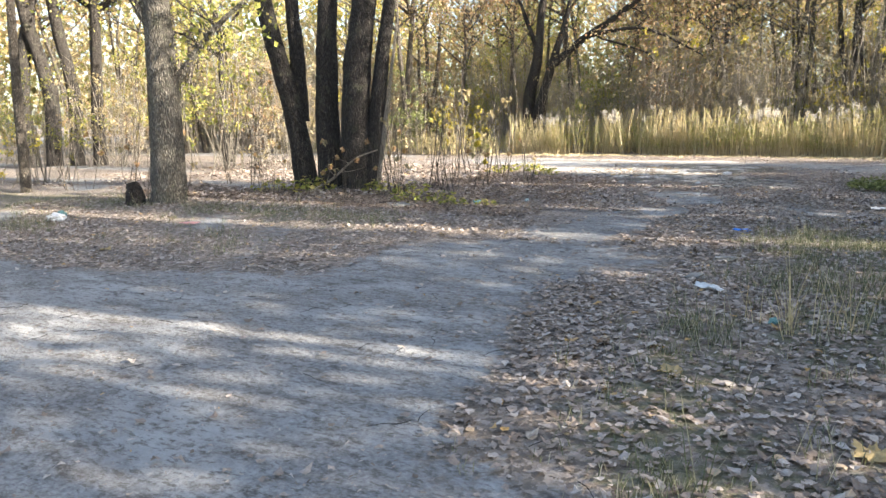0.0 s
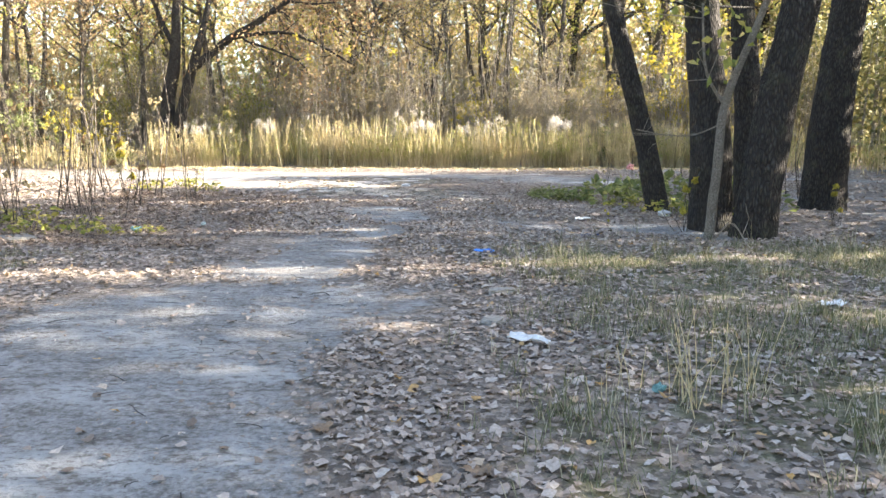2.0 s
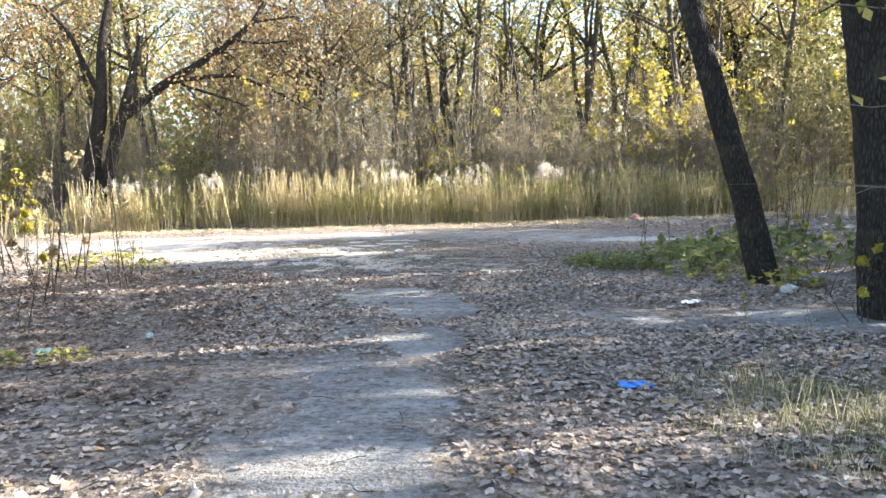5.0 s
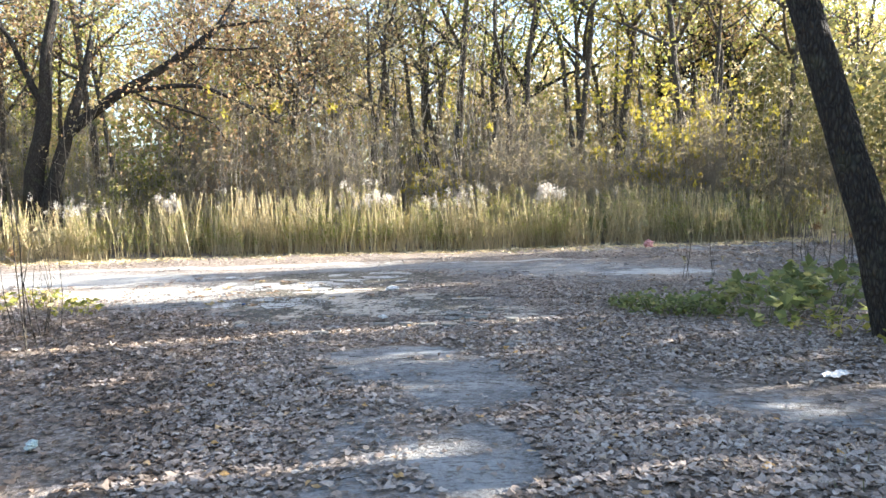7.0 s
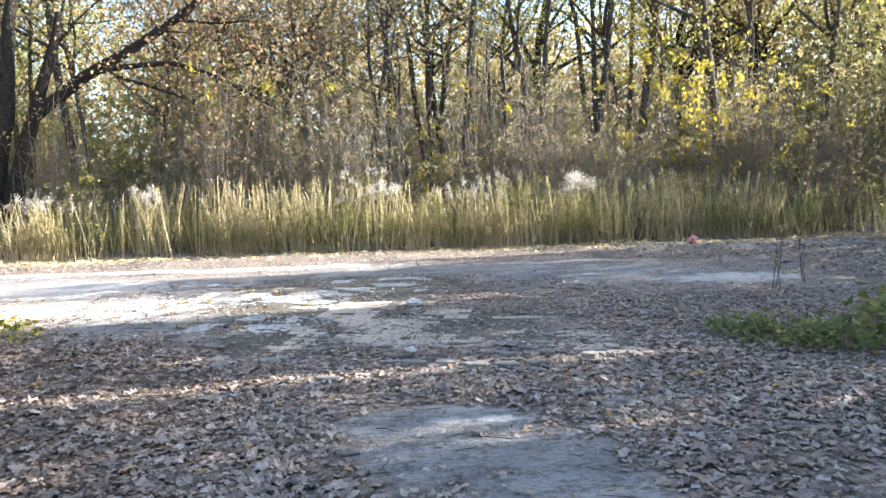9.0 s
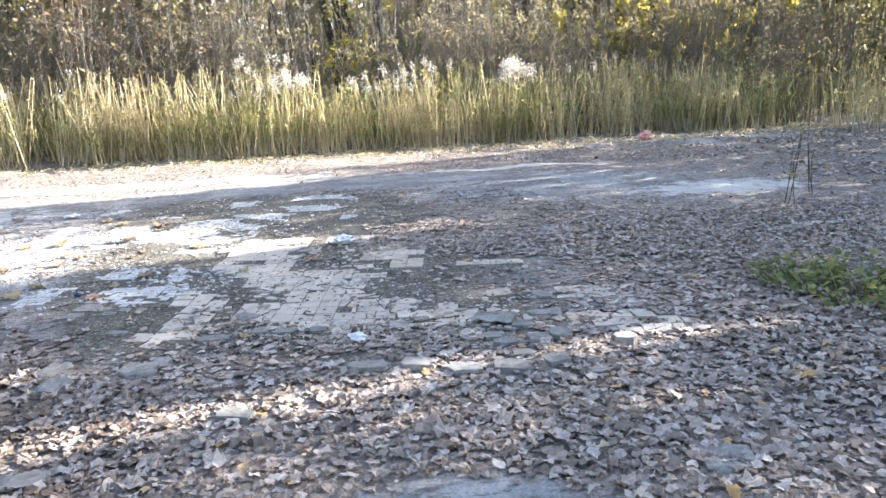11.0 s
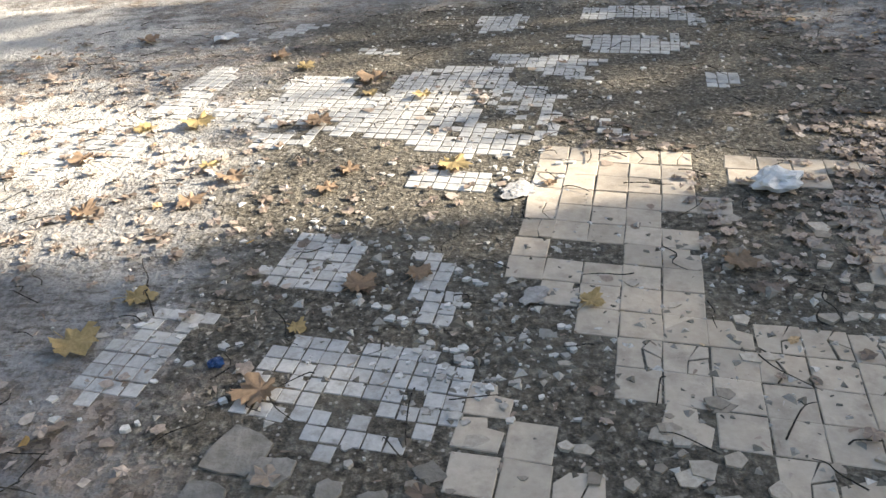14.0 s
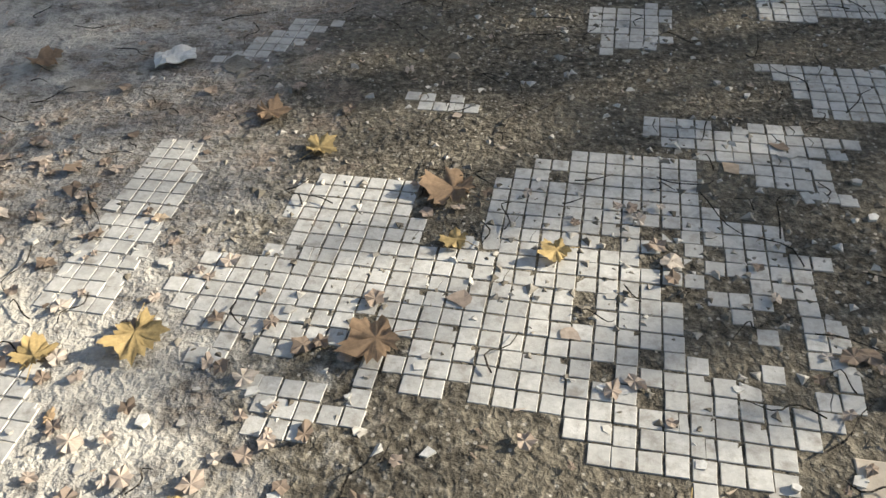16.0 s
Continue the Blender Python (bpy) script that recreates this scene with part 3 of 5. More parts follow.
hero("oak_tree", "spreading twin-trunked tree with long arching limbs", [
    ([(-8.80, 18.4, 0), (-8.76, 18.40, 1.91), (-8.49, 18.42, 3.06), (-8.36, 18.44, 4.05), (-8.26, 18.46, 5.18), (-7.97, 18.48, 6.43)], 0.23, 0.1),
    ([(-8.65, 18.4, 0), (-8.51, 18.40, 0.96), (-8.24, 18.42, 1.90), (-7.92, 18.44, 2.90), (-7.62, 18.46, 3.82), (-7.30, 18.48, 4.73), (-7.15, 18.50, 5.44)], 0.22, 0.07)], M_BARK, 12,
     limbs=[([(-7.83, 18.40, 3.10), (-7.09, 18.42, 3.66), (-6.49, 18.44, 4.08), (-5.76, 18.46, 4.46), (-5.17, 18.48, 4.83), (-4.50, 18.50, 5.27), (-3.99, 18.52, 5.66), (-3.52, 18.54, 6.35), (-3.27, 18.56, 7.19)], 0.15, 0.06),
            ([(-6.57, 18.40, 4.04), (-5.63, 18.42, 4.19), (-4.56, 18.44, 4.22), (-3.71, 18.46, 3.92), (-3.08, 18.48, 3.57), (-2.38, 18.50, 3.16)], 0.075, 0.028),
            ([(-6.06, 18.40, 4.14), (-5.93, 18.42, 3.97), (-5.09, 18.44, 3.69), (-4.25, 18.46, 3.34), (-3.84, 18.48, 2.80)], 0.05, 0.022),
            ([(-4.58, 18.40, 5.22), (-3.73, 18.42, 5.11), (-2.94, 18.44, 5.15)], 0.045, 0.02),
            ([(-3.98, 18.40, 5.69), (-3.27, 18.42, 5.76), (-2.69, 18.44, 5.83)], 0.045, 0.02),
            ([(-8.38, 18.40, 3.77), (-8.79, 18.42, 4.63), (-9.21, 18.44, 5.62), (-9.86, 18.46, 6.33)], 0.1, 0.04)],
     crown=(M_RUST, 6000, 1.0, 3.5, 0.08), seed=17)
hero("maple_tree", "dark trunk leaning over a green herb patch", [([(4.84, 4.85, 0), (4.65, 4.92, 0.84), (4.36, 5.02, 1.94), (4.07, 5.12, 3.06), (3.46, 5.36, 5.6)], 0.142, 0.105)], M_BARK, crown=(M_OLIVE, 1200, 0.5, 3.0, 0.1), seed=18)
hero("oak_tree", "thick upright trunk with furrowed dark bark", [([(5.08, 3.03, 0), (5.0, 3.08, 1.3), (4.84, 3.14, 2.7), (4.6, 3.3, 6)], 0.215, 0.16)], M_BARK,
     limbs=[([(4.86, 3.1, 2.45), (4.7, 2.95, 2.5), (4.6, 2.9, 2.75)], 0.05, 0.03)], crown=(M_OLIVE, 1200, 0.5, 3.0, 0.1), seed=19)
hero("maple_tree", "straight dark trunk standing behind a thicker one", [([(5.89, 4.3, 0), (5.8, 4.34, 1.49), (5.66, 4.39, 2.87), (5.5, 4.5, 6)], 0.17, 0.12)], M_BARK, crown=(M_YELLOW, 900, 0.5, 3.0, 0.1), seed=20)
hero("oak_tree", "thick dark trunk leaning away from the track", [([(5.33, 2.4, 0), (5.48, 2.35, 1.43), (5.65, 2.28, 2.5), (6.2, 2.1, 6)], 0.2, 0.16)], M_BARK, crown=(M_OLIVE, 1200, 0.5, 3.0, 0.1), seed=21)
hero("oak_tree", "dark trunk at the edge of the wood", [([(7.25, 5.38, 0), (7.29, 5.36, 1.52), (7.39, 5.31, 3.01), (7.6, 5.2, 6.5)], 0.27, 0.18)], M_BARK, crown=(M_OLIVE, 1200, 0.5, 3.0, 0.1), seed=22)
hero("sapling", "bare pale sapling leaning before a dark trunk", [([(4.83, 2.2, 0), (4.88, 2.2, 0.8), (4.93, 2.2, 1.45), (5.2, 2.1, 2.3), (5.5, 2.0, 3.3)], 0.05, 0.028)], M_TWIG, 8,
     limbs=[([(4.92, 2.2, 1.4), (4.7, 2.15, 1.75), (4.62, 2.1, 2.4)], 0.02, 0.01), ([(4.91, 2.2, 1.22), (4.62, 2.2, 1.1), (4.35, 2.25, 1.1), (4.05, 2.3, 1.16)], 0.009, 0.005)], seed=23)

protos = [
    forest_tree(31, "oak_tree", "tall dark tree with thinning olive leaves in the wood", 12, 0.12, M_OLIVE, M_BARKMID, 2700),
    forest_tree(32, "oak_tree", "tall forked tree with olive autumn leaves in the wood", 11, 0.14, M_OLIVE, M_BARKMID, 2900, 2),
    forest_tree(33, "maple_tree", "slim tree with yellow leaves in the wood", 9, 0.07, M_YELLOW, M_BARKPALE, 2300),
    forest_tree(34, "oak_tree", "tree with rust-brown leaves in the wood", 10, 0.11, M_RUST, M_BARKMID, 3600),
    forest_tree(35, "birch_tree", "thin pale tree with few faded leaves in the wood", 11, 0.06, M_TWIGLEAF, M_BARKPALE, 2000, 1, 0.03),
    forest_tree(36, "oak_tree", "many-stemmed dark tree with faded leaves in the wood", 10, 0.14, M_TWIGLEAF, M_BARKMID, 2700, 3),
    forest_tree(37, "oak_tree", "thick dark trunk with olive leaves in the wood", 13, 0.2, M_OLIVE, M_BARK, 2700),
]
for i, p in enumerate(protos):
    p.location = (-28 + 9 * i, 46, 0)
gen = np.random.default_rng(5)
# stems that stand out behind the reeds
for x, y, k, s in ((-9.0, 23, 0, 1.0), (-3.8, 27, 4, 1.0), (-0.3, 24, 5, 1.0), (0.6, 22, 4, 0.9), (1.5, 26, 1, 1.1), (3.9, 25.5, 0, 0.8), (4.1, 22, 1, 0.95), (6.5, 24, 0, 1.05), (7.2, 26, 1, 1.15), (8.9, 25, 2, 1.0),
                   (9.2, 21, 0, 1.0), (10.9, 24, 5, 1.1), (14.6, 28, 3, 1.0), (13.1, 23, 0, 1.0), (17.1, 26, 1, 1.0), (-20.4, 5.5, 6, 1.2), (-20.1, 6.1, 6, 1.15), (-19.8, 6.7, 6, 1.1), (-19.4, 7.3, 6, 1.0), (-15.5, 9.5, 6, 0.7), (5.2, 29, 6, 1.0), (-11.0, 21.0, 3, 0.9), (-6.5, 22.6, 3, 0.8), (-3.3, 23.0, 3, 0.85), (-4.6, 24.5, 3, 0.95), (-12.5, 19.5, 3, 0.8), (15.5, 27, 0, 1.0), (17.4, 30, 1, 1.1), (13.2, 27, 6, 1.0), (19, 29, 0, 1.0), (12.2, 29, 3, 1.0), (16.2, 33, 1, 1.2), (20, 33, 0, 1.2), (14, 31, 2, 1.1), (21, 27.5, 4, 1.1), (10, 33, 1, 1.2), (-5.2, 30, 6, 1.0), (11.5, 30, 6, 1.0)):
    place(protos[k], x, y, gen.uniform(0, 6.28), s)
spots = []


def scatter(n, x0, x1, y0, y1, ok, gap):
    out, tries = [], 0
    while len(out) < n and tries < n * 40:
        tries += 1
        p = (gen.uniform(x0, x1), gen.uniform(y0, y1))
        if ok(*p) and all((p[0] - q[0]) ** 2 + (p[1] - q[1]) ** 2 > gap * gap for q in spots):
            spots.append(p)
            out.append(p)
    return out


def in_wood(x, y):
    """Where the wood stands: beyond the reeds, left of the track, right of the trees."""
    if y > 18.8 + 0.32 * max(x, 0):
        return True
    return x < -9.5 and y > -12 and not (9 < y < 15 and x > -22)


for x, y in scatter(95, -36, 32, -10, 50, in_wood, 1.7):
    place(protos[int(gen.choice(6, p=[0.26, 0.2, 0.14, 0.12, 0.18, 0.1]))], x, y, gen.uniform(0, 6.28), gen.uniform(0.8, 1.25))
bushes = [
    shrub(41, "hazel_bush", "tangled bush of thin twigs with faded leaves", 4.2, 3.4, 34, M_TWIGLEAF, 1100, 0.085),
    shrub(42, "hazel_bush", "loose tall bush with olive autumn leaves", 5.2, 3.6, 28, M_OLIVE, 1500, 0.09),
    shrub(43, "elder_bush", "bush with yellow-green leaves", 3.2, 2.8, 22, M_YELLOW, 800, 0.085),
    shrub(44, "sapling_thicket", "cluster of tall pale bare saplings", 6.0, 3.0, 30, M_TWIGLEAF, 500, 0.085),
    shrub(45, "hazel_bush", "bush with rusty brown leaves", 4.0, 3.2, 28, M_RUST, 1100, 0.085),
    shrub(46, "hazel_bush", "bush with green leaves in the undergrowth", 3.8, 3.4, 22, M_GREEN, 1200, 0.085),
]
for i, p in enumerate(bushes):
    p.location = (-24 + 8 * i, 47, 0)
spots.clear()
for x, y in scatter(190, -30, 26, -6, 40, lambda x, y: in_wood(x, y) and (y < 36) and y > 18.8 + 0.32 * max(x, 0) - 12 * (x < -9.5), 1.2):
    if x < -9.5 and y < 11 and gen.random() < 0.6:
        continue
    place(bushes[int(gen.choice(6, p=[0.28, 0.2, 0.09, 0.24, 0.11, 0.08]))], x, y, gen.uniform(0, 6.28), gen.uniform(0.7, 1.15))
for k, x, y, sc in ((1, -13.5, 2.2, 0.6), (1, -12.5, 6.8, 0.9), (2, -11.8, 0.2, 0.7), (4, -13, 8.6, 0.9), (0, -10.8, 7.6, 0.8), (2, 9.3, 20.8, 1.5), (2, 8.6, 21.5, 1.7), (1, -6.2, 20.6, 1.0), (5, -6.6, 21.2, 1.1), (4, -3.8, 20.2, 0.9)):
    place(bushes[k], x, y, gen.uniform(0, 6.28), sc)
for _ in range(46):
    place(bushes[3], gen.uniform(-8, 14), gen.uniform(17.0, 20.5), gen.uniform(0, 6.28), gen.uniform(0.35, 0.7))
poles = [shrub(47, "sapling", "tall thin pale bare sapling among dry weeds", 5.4, 0.5, 1, M_YELLOW, 14, 0.1, "sapling", None, "pale saplings behind the reeds"),
         shrub(48, "sapling", "thin pale forked sapling with few yellow leaves", 4.4, 0.9, 2, M_YELLOW, 26, 0.11, "sapling", None, "pale saplings behind the reeds")]
poles[0].location, poles[1].location = (2.4, 17.9, 0), (-1.6, 17.7, 0)
for i, x in enumerate((-3.15, -1.99, -3.82, 7.03, 7.86, 8.17, 9.06, 10.45, 11.87, 11.24, 0.84, 2.47)):
    place(poles[i % 2], x, 17.3 + 0.11 * (i * 7 % 9), gen.uniform(0, 6.28), gen.uniform(0.8, 1.2))
for k, x, y, sc in ((5, 5.4, 16.6, 0.32), (5, 6.3, 16.9, 0.36), (2, 7.4, 17.2, 0.36), (5, 8.6, 16.6, 0.4), (1, 3.0, 16.9, 0.27), (2, -2.0, 16.8, 0.3), (5, 1.4, 17.0, 0.3), (0, 9.8, 16.4, 0.4), (1, -6.4, 17.2, 0.34), (2, 10.6, 17.5, 0.5), (2, 9.0, 20.2, 1.3), (2, 8.0, 20.8, 1.4), (2, 1.8, 20.4, 0.9)):
    place(bushes[k], x, y, gen.uniform(0, 6.28), sc)
# far woods that close the distance
C = []
for _ in range(1250):
    a, d = gen.uniform(-0.35, 3.5), gen.uniform(40, 60)
    if _ % 6 == 0:
        a = gen.uniform(3.5, 5.9)
    hgt = gen.uniform(6, 19)
    c = np.array([math.cos(a) * d, math.sin(a) * d + 6, hgt * gen.uniform(0.2, 0.8)])
    C.append(c + gen.normal(size=(95, 3)) * np.array([1.6, 1.6, hgt * 0.16]))
C = np.concatenate(C)
C = C[C[:, 2] > 0.1]
V, F = leaves_at(C, 0.45, gen)
tagged(part_np("far_woods", V, [F], M_FAR), "distant olive and yellow autumn woodland", "woods", kind="stuff")

# ---- added bushes, mostly out of view, that shade the ground; gaps let streaks through ----
def shade_hedge(c0, c1, top, seed, leafy=300, gaps=0.95):
    """A dense tall hedge-like bush, added to block the sun from c0 to c1."""
    g = np.random.default_rng(seed)
    k = SUN_DIR.y / SUN_DIR.x
    x = 14.0
    w = c1 - c0
    t = thing("thicket_bush", "dense tall olive-leaved bush added to shade the ground", "bush", "bushes at the wood's edge", (x, (c0 + c1) / 2 + k * x, 0))
    bits = []
    for _ in range(max(3, int(w * 4))):
        b = np.array([g.uniform(-1, 1), g.uniform(-w / 2, w / 2) * 0.9, -0.05])
        e = np.array([b[0] + g.normal() * 0.3, np.clip(b[1] + g.normal() * 0.2, -w / 2, w / 2), top * g.uniform(0.7, 1)])
        bits.append(tube([b, (b + e) / 2, e], [0.05, 0.035, 0.01], 5))
    V, F = merge(bits)
    tagged(part_np("stemwork", V, [F], M_TWIG, t, "", True), kind="stuff")
    n = int(w * top * leafy)
    cx = g.uniform(-1.3, 1.3, n)
    C = np.stack([cx, g.uniform(-w / 2, w / 2, n) + k * cx, top * g.uniform(0.86, 1.05, n) * g.uniform(0, 1, n) ** 0.9], 1)
    C[:, 2] *= 1 + 0.06 * np.sin(C[:, 1] * 3.1 + seed)
    C = C[wave(C[:, 1] - k * C[:, 0] + c0 + w / 2, C[:, 2] * 0.8, 4.2) < gaps]
    V, F = leaves_at(C, 0.17, g)
    tagged(part_np("foliage", V, [F], M_SHADE_BUSH, t), kind="stuff")


SHADE = [(-12, -8.6, 9.5), (-8.4, -5.25, 9.5, 330, 1.3), (-5.25, -4.9, 9.5, 200, 0.3), (-4.9, -4.6, 9, 330), (-4.6, -4.2, 9.5, 200, 0.4), (-4.2, -2.2, 10.2, 520, 9), (-2.2, -0.2, 10.2, 330, 1.5), (-0.18, 0.2, 9, 45, 0.4), (0.2, 2.05, 10.5, 340, 1.25),
         (2.05, 2.55, 5.6, 340, 1.2), (2.55, 3.3, 9, 340, 1.1), (3.3, 3.55, 8.2, 280, 0.8), (3.55, 5.85, 10.5, 340, 1.3), (5.85, 6.08, 5.4, 380, 9), (6.08, 8.8, 7.6, 520, 9),
         (8.84, 9.22, 5.45, 400, 9), (9.22, 9.9, 5.78, 420, 9), (9.9, 10.4, 5.75, 420, 9), (10.4, 10.8, 6.15, 420, 9), (10.8, 11.3, 7.0, 360, 9), (11.3, 12.4, 8.2, 360, 9), (12.4, 13.5, 5.6, 260, 9), (13.5, 19.5, 4.6, 190), (19.5, 26, 6.5, 150)]
for i, (c0, c1, top, *more) in enumerate(SHADE):
    shade_hedge(c0, c1, top, 60 + i, *more)

# ---- reeds and goldenrod along the far edge ----
def reeds(name, label, n, x0, x1, y0, y1, hgt, seed, plumes=0.45):
    g = np.random.default_rng(seed)
    t = thing(name, label, "reeds", kind="stuff")
    x = g.uniform(x0, x1, n)
    y = y0 + (y1 - y0) * g.random(n) ** 1.5 + 0.3 * wave(x, x * 0, 1.1) + 0.12 * g.normal(size=n)
    keep = g.random(n) < 0.55 + 0.6 * wave(x, y, 2.6)
    x, y = x[keep], y[keep]
    n = len(x)
    h = hgt * g.uniform(0.42, 1.12, n) * (0.88 + 0.17 * wave(x, y, 1.3))
    lean = g.normal(size=(n, 2)) * 0.15 * h[:, None]
    base = np.stack([x, y, np.zeros(n)], 1)
    tip = base + np.stack([lean[:, 0], lean[:, 1], h], 1)
    a = g.uniform(0, 6.28, n)
    w = 0.0095
    side = np.stack([np.cos(a), np.sin(a), 0 * a], 1) * w
    side2 = np.stack([-np.sin(a), np.cos(a), 0 * a], 1) * w
    V = np.stack([base + side, base - side * 0.5 + side2, base - side * 0.5 - side2, tip + side * 0.4, tip - side * 0.2 + side2 * 0.4, tip - side * 0.2 - side2 * 0.4], 1).reshape(-1, 3)
    i = np.arange(n)[:, None] * 6
    F = np.concatenate([i + np.array([q]) for q in ([0, 1, 4, 3], [1, 2, 5, 4], [2, 0, 3, 5])])
    tagged(part_np("stemwork", V, [F], M_REED, t), kind="stuff")
    k = 11 if hgt > 0.5 else 5
    f = g.uniform(0.2, 0.97, (n, k)) ** 0.9
    p = base[:, None] + (tip - base)[:, None] * f[..., None]
    b = g.uniform(0, 6.28, (n, k))
    L = 0.15 * min(1, hgt / 0.8) * g.uniform(0.5, 1.3, (n, k)) * (1.1 - 0.5 * f)
    d = np.stack([np.cos(b) * 0.7, np.sin(b) * 0.7, g.uniform(-0.2, 0.9, (n, k))], -1) * L[..., None]
    s = np.stack([-np.sin(b), np.cos(b), 0 * b], -1) * 0.017 * min(1, hgt / 0.8)
    V = np.stack([p, p + d * 0.5 + s, p + d - np.array([0, 0, 0.02]), p + d * 0.5 - s], 2).reshape(-1, 3)
    F = np.arange(n * k)[:, None] * 4 + np.array([[0, 1, 2, 3]])
    tagged(part_np("foliage", V, [F], M_REEDLEAF if hgt > 0.5 else M_REED, t), kind="stuff")
    pick = tip[(g.random(n) < plumes * np.clip(2.2 * wave(x, y * 0.3, 1.5), 0.04, 1)) & (h > hgt * 0.8)]
    if not len(pick):
        return
    m = 34
    q = pick[:, None] + g.normal(size=(len(pick), m, 3)) * np.array([0.03, 0.03, 0.05])
    V, F = leaves_at(q.reshape(-1, 3), 0.028, g)
    tagged(part_np("fluff", V, [F], M_PLUME, t), kind="stuff")


reeds("reed_bed", "stand of dry goldenrod and grasses with white fluffy seed heads", 5200, -8.4, 9.5, 15.7, 18.8, 1.24, 71)
reeds("reed_bed", "dry weeds on the shaded edge of the clearing", 900, 9.5, 17, 13.2, 18.0, 1.3, 72, 0.05)
reeds("reed_bed", "thin dry weeds under the trees", 1100, -19, -8.4, 14.6, 20.0, 0.9, 73, 0.03)
reeds("reed_bed", "tall weeds at the foot of the wood", 1300, -9, 16, 18.0, 22.0, 1.2, 74, 0.1)
for bx, by, bz, nn in ((3.92, 16.0, 1.3, 7), (0.0, 16.1, 1.24, 6), (4.2, 16.15, 1.2, 5), (-4.7, 16.2, 1.3, 5)):
    pl = thing("seed_plume", "bright white fluffy seed heads above the reeds", "plant", "seed heads", (bx, by, 0))
    g = np.random.default_rng(int(bx * 10) + 90)
    for j in range(nn):
        o = np.array([g.normal() * 0.16, g.normal() * 0.1, bz * g.uniform(0.85, 1.06)])
        V, F = tube([(o[0] * 0.5, o[1] * 0.5, -0.05), (o[0] * 0.8, o[1] * 0.8, o[2] * 0.6), o], [0.003, 0.0025, 0.002], 4)
        part_np("stem", V, [F], M_REED, pl)
        V, F = leaves_at(o + g.normal(size=(110, 3)) * np.array([0.045, 0.04, 0.06]), 0.035, g)
        tagged(part_np("plume", V, [F], M_PLUME, pl), kind="stuff")

# ---- young growth beside the track ----
sap = [shrub(81, "sapling", "thin bare sapling with a few dry leaves", 1.9, 0.5, 3, M_TWIGLEAF, 30, 0.06, "sapling", M_BARKMID, "saplings beside the track"),
       shrub(82, "sapling", "small leafless twiggy shrub in dry litter", 1.2, 0.9, 7, M_RUST, 40, 0.06, "sapling", M_BARKMID, "saplings beside the track"),
       shrub(83, "sapling", "young shoot with yellow-green leaves", 0.7, 0.5, 5, M_YELLOW, 45, 0.075, "sapling", M_BARKMID, "saplings beside the track")]
for p, (x, y) in zip(sap, ((-3.2, 2.6), (-2.6, 3.4), (4.72, 2.85))):
    p.location = (x, y, 0)
for k, x, y, s in ((0, -3.9, 4.6, 1.3), (0, -2.9, 4.9, 1.1), (1, -3.4, 4.2, 1.0), (0, -4.4, 6.2, 1.4), (1, -4.2, 2.3, 0.8), (0, -7.6, 1.6, 1.0), (1, -7.2, 0.4, 0.9), (1, -8.1, 2.0, 1.1), (0, -8.6, 3.6, 1.2), (1, -5.6, 5.6, 1.0),
                   (0, -6.4, 6.6, 1.5), (0, -2.4, 5.6, 0.9), (1, -2.7, 6.4, 0.8), (2, -3.6, 5.9, 1.6), (0, 6.4, 7.4, 0.9), (1, 6.0, 8.3, 0.9), (0, 4.6, 8.9, 0.6), (2, 6.0, 6.4, 1.0), (2, 5.9, 4.9, 1.0), (2, 6.6, 3.4, 0.8),
                   (1, 6.8, 2.2, 0.7), (0, -9.4, 5.2, 1.3), (1, -10.5, 1.2, 1.1), (0, -11.5, 3.2, 1.4), (2, -5.2, 2.9, 0.7), (1, -3.6, 3.0, 0.7), (0, -4.1, 7.6, 1.2), (1, 7.6, 7.0, 1.2), (2, 3.9, 3.1, 0.35), (1, -6.6, 2.9, 0.8), (1, -5.5, 2.9, 0.9), (1, -4.3, 3.0, 0.9), (0, -3.9, 3.3, 1.1), (1, -5.0, 4.6, 1.0), (0, -5.9, 4.4, 1.3), (0, -7.4, 3.2, 1.2), (1, -3.9, 2.0, 0.7), (0, -4.9, 2.6, 0.8), (1, -6.0, 2.2, 0.7), (0, -3.5, 6.8, 1.4), (0, -4.8, 7.4, 1.6), (0, -6.9, 5.4, 1.5), (1, 7.0, 9.0, 1.0), (0, 5.2, 9.4, 0.5)):
    place(sap[k], x, y, gen.uniform(0, 6.28), s)


def herb(seed, name, label, r, h, n, mat, size):
    g = np.random.default_rng(seed)
    t = thing(name, label, "plant", "green herbs")
    a, d = g.uniform(0, 6.28, n), r * np.sqrt(g.random(n))
    top = np.stack([np.cos(a) * d, np.sin(a) * d, h * g.uniform(0.35, 1, n) * (1.1 - 0.5 * d / r)], 1)
    bits = [tube([(p[0] * 0.6, p[1] * 0.6, -0.03), p], [0.005, 0.003], 3) for p in top[:: 2]]
    V, F = merge(bits)
    tagged(part_np("stemwork", V, [F], mat, t), kind="stuff")
    V, F = leaves_at(np.repeat(top, 2, 0) + g.normal(size=(2 * n, 3)) * 0.03, size, g, 0.65)
    tagged(part_np("foliage", V, [F], mat, t), kind="stuff")
    return t


herbs = [herb(91, "herb_clump", "clump of broad green leaves on dry litter", 0.5, 0.42, 34, M_GREEN, 0.13), herb(92, "herb_clump", "low feathery green plant on dry litter", 0.4, 0.22, 120, M_GREEN, 0.06),
         herb(93, "herb_clump", "low yellowing leaves on dry litter", 0.4, 0.22, 34, M_OLIVE, 0.085)]
for p, (x, y) in zip(herbs, ((4.3, 6.3), (3.45, 6.55), (4.9, 4.5))):
    p.location = (x, y, 0)
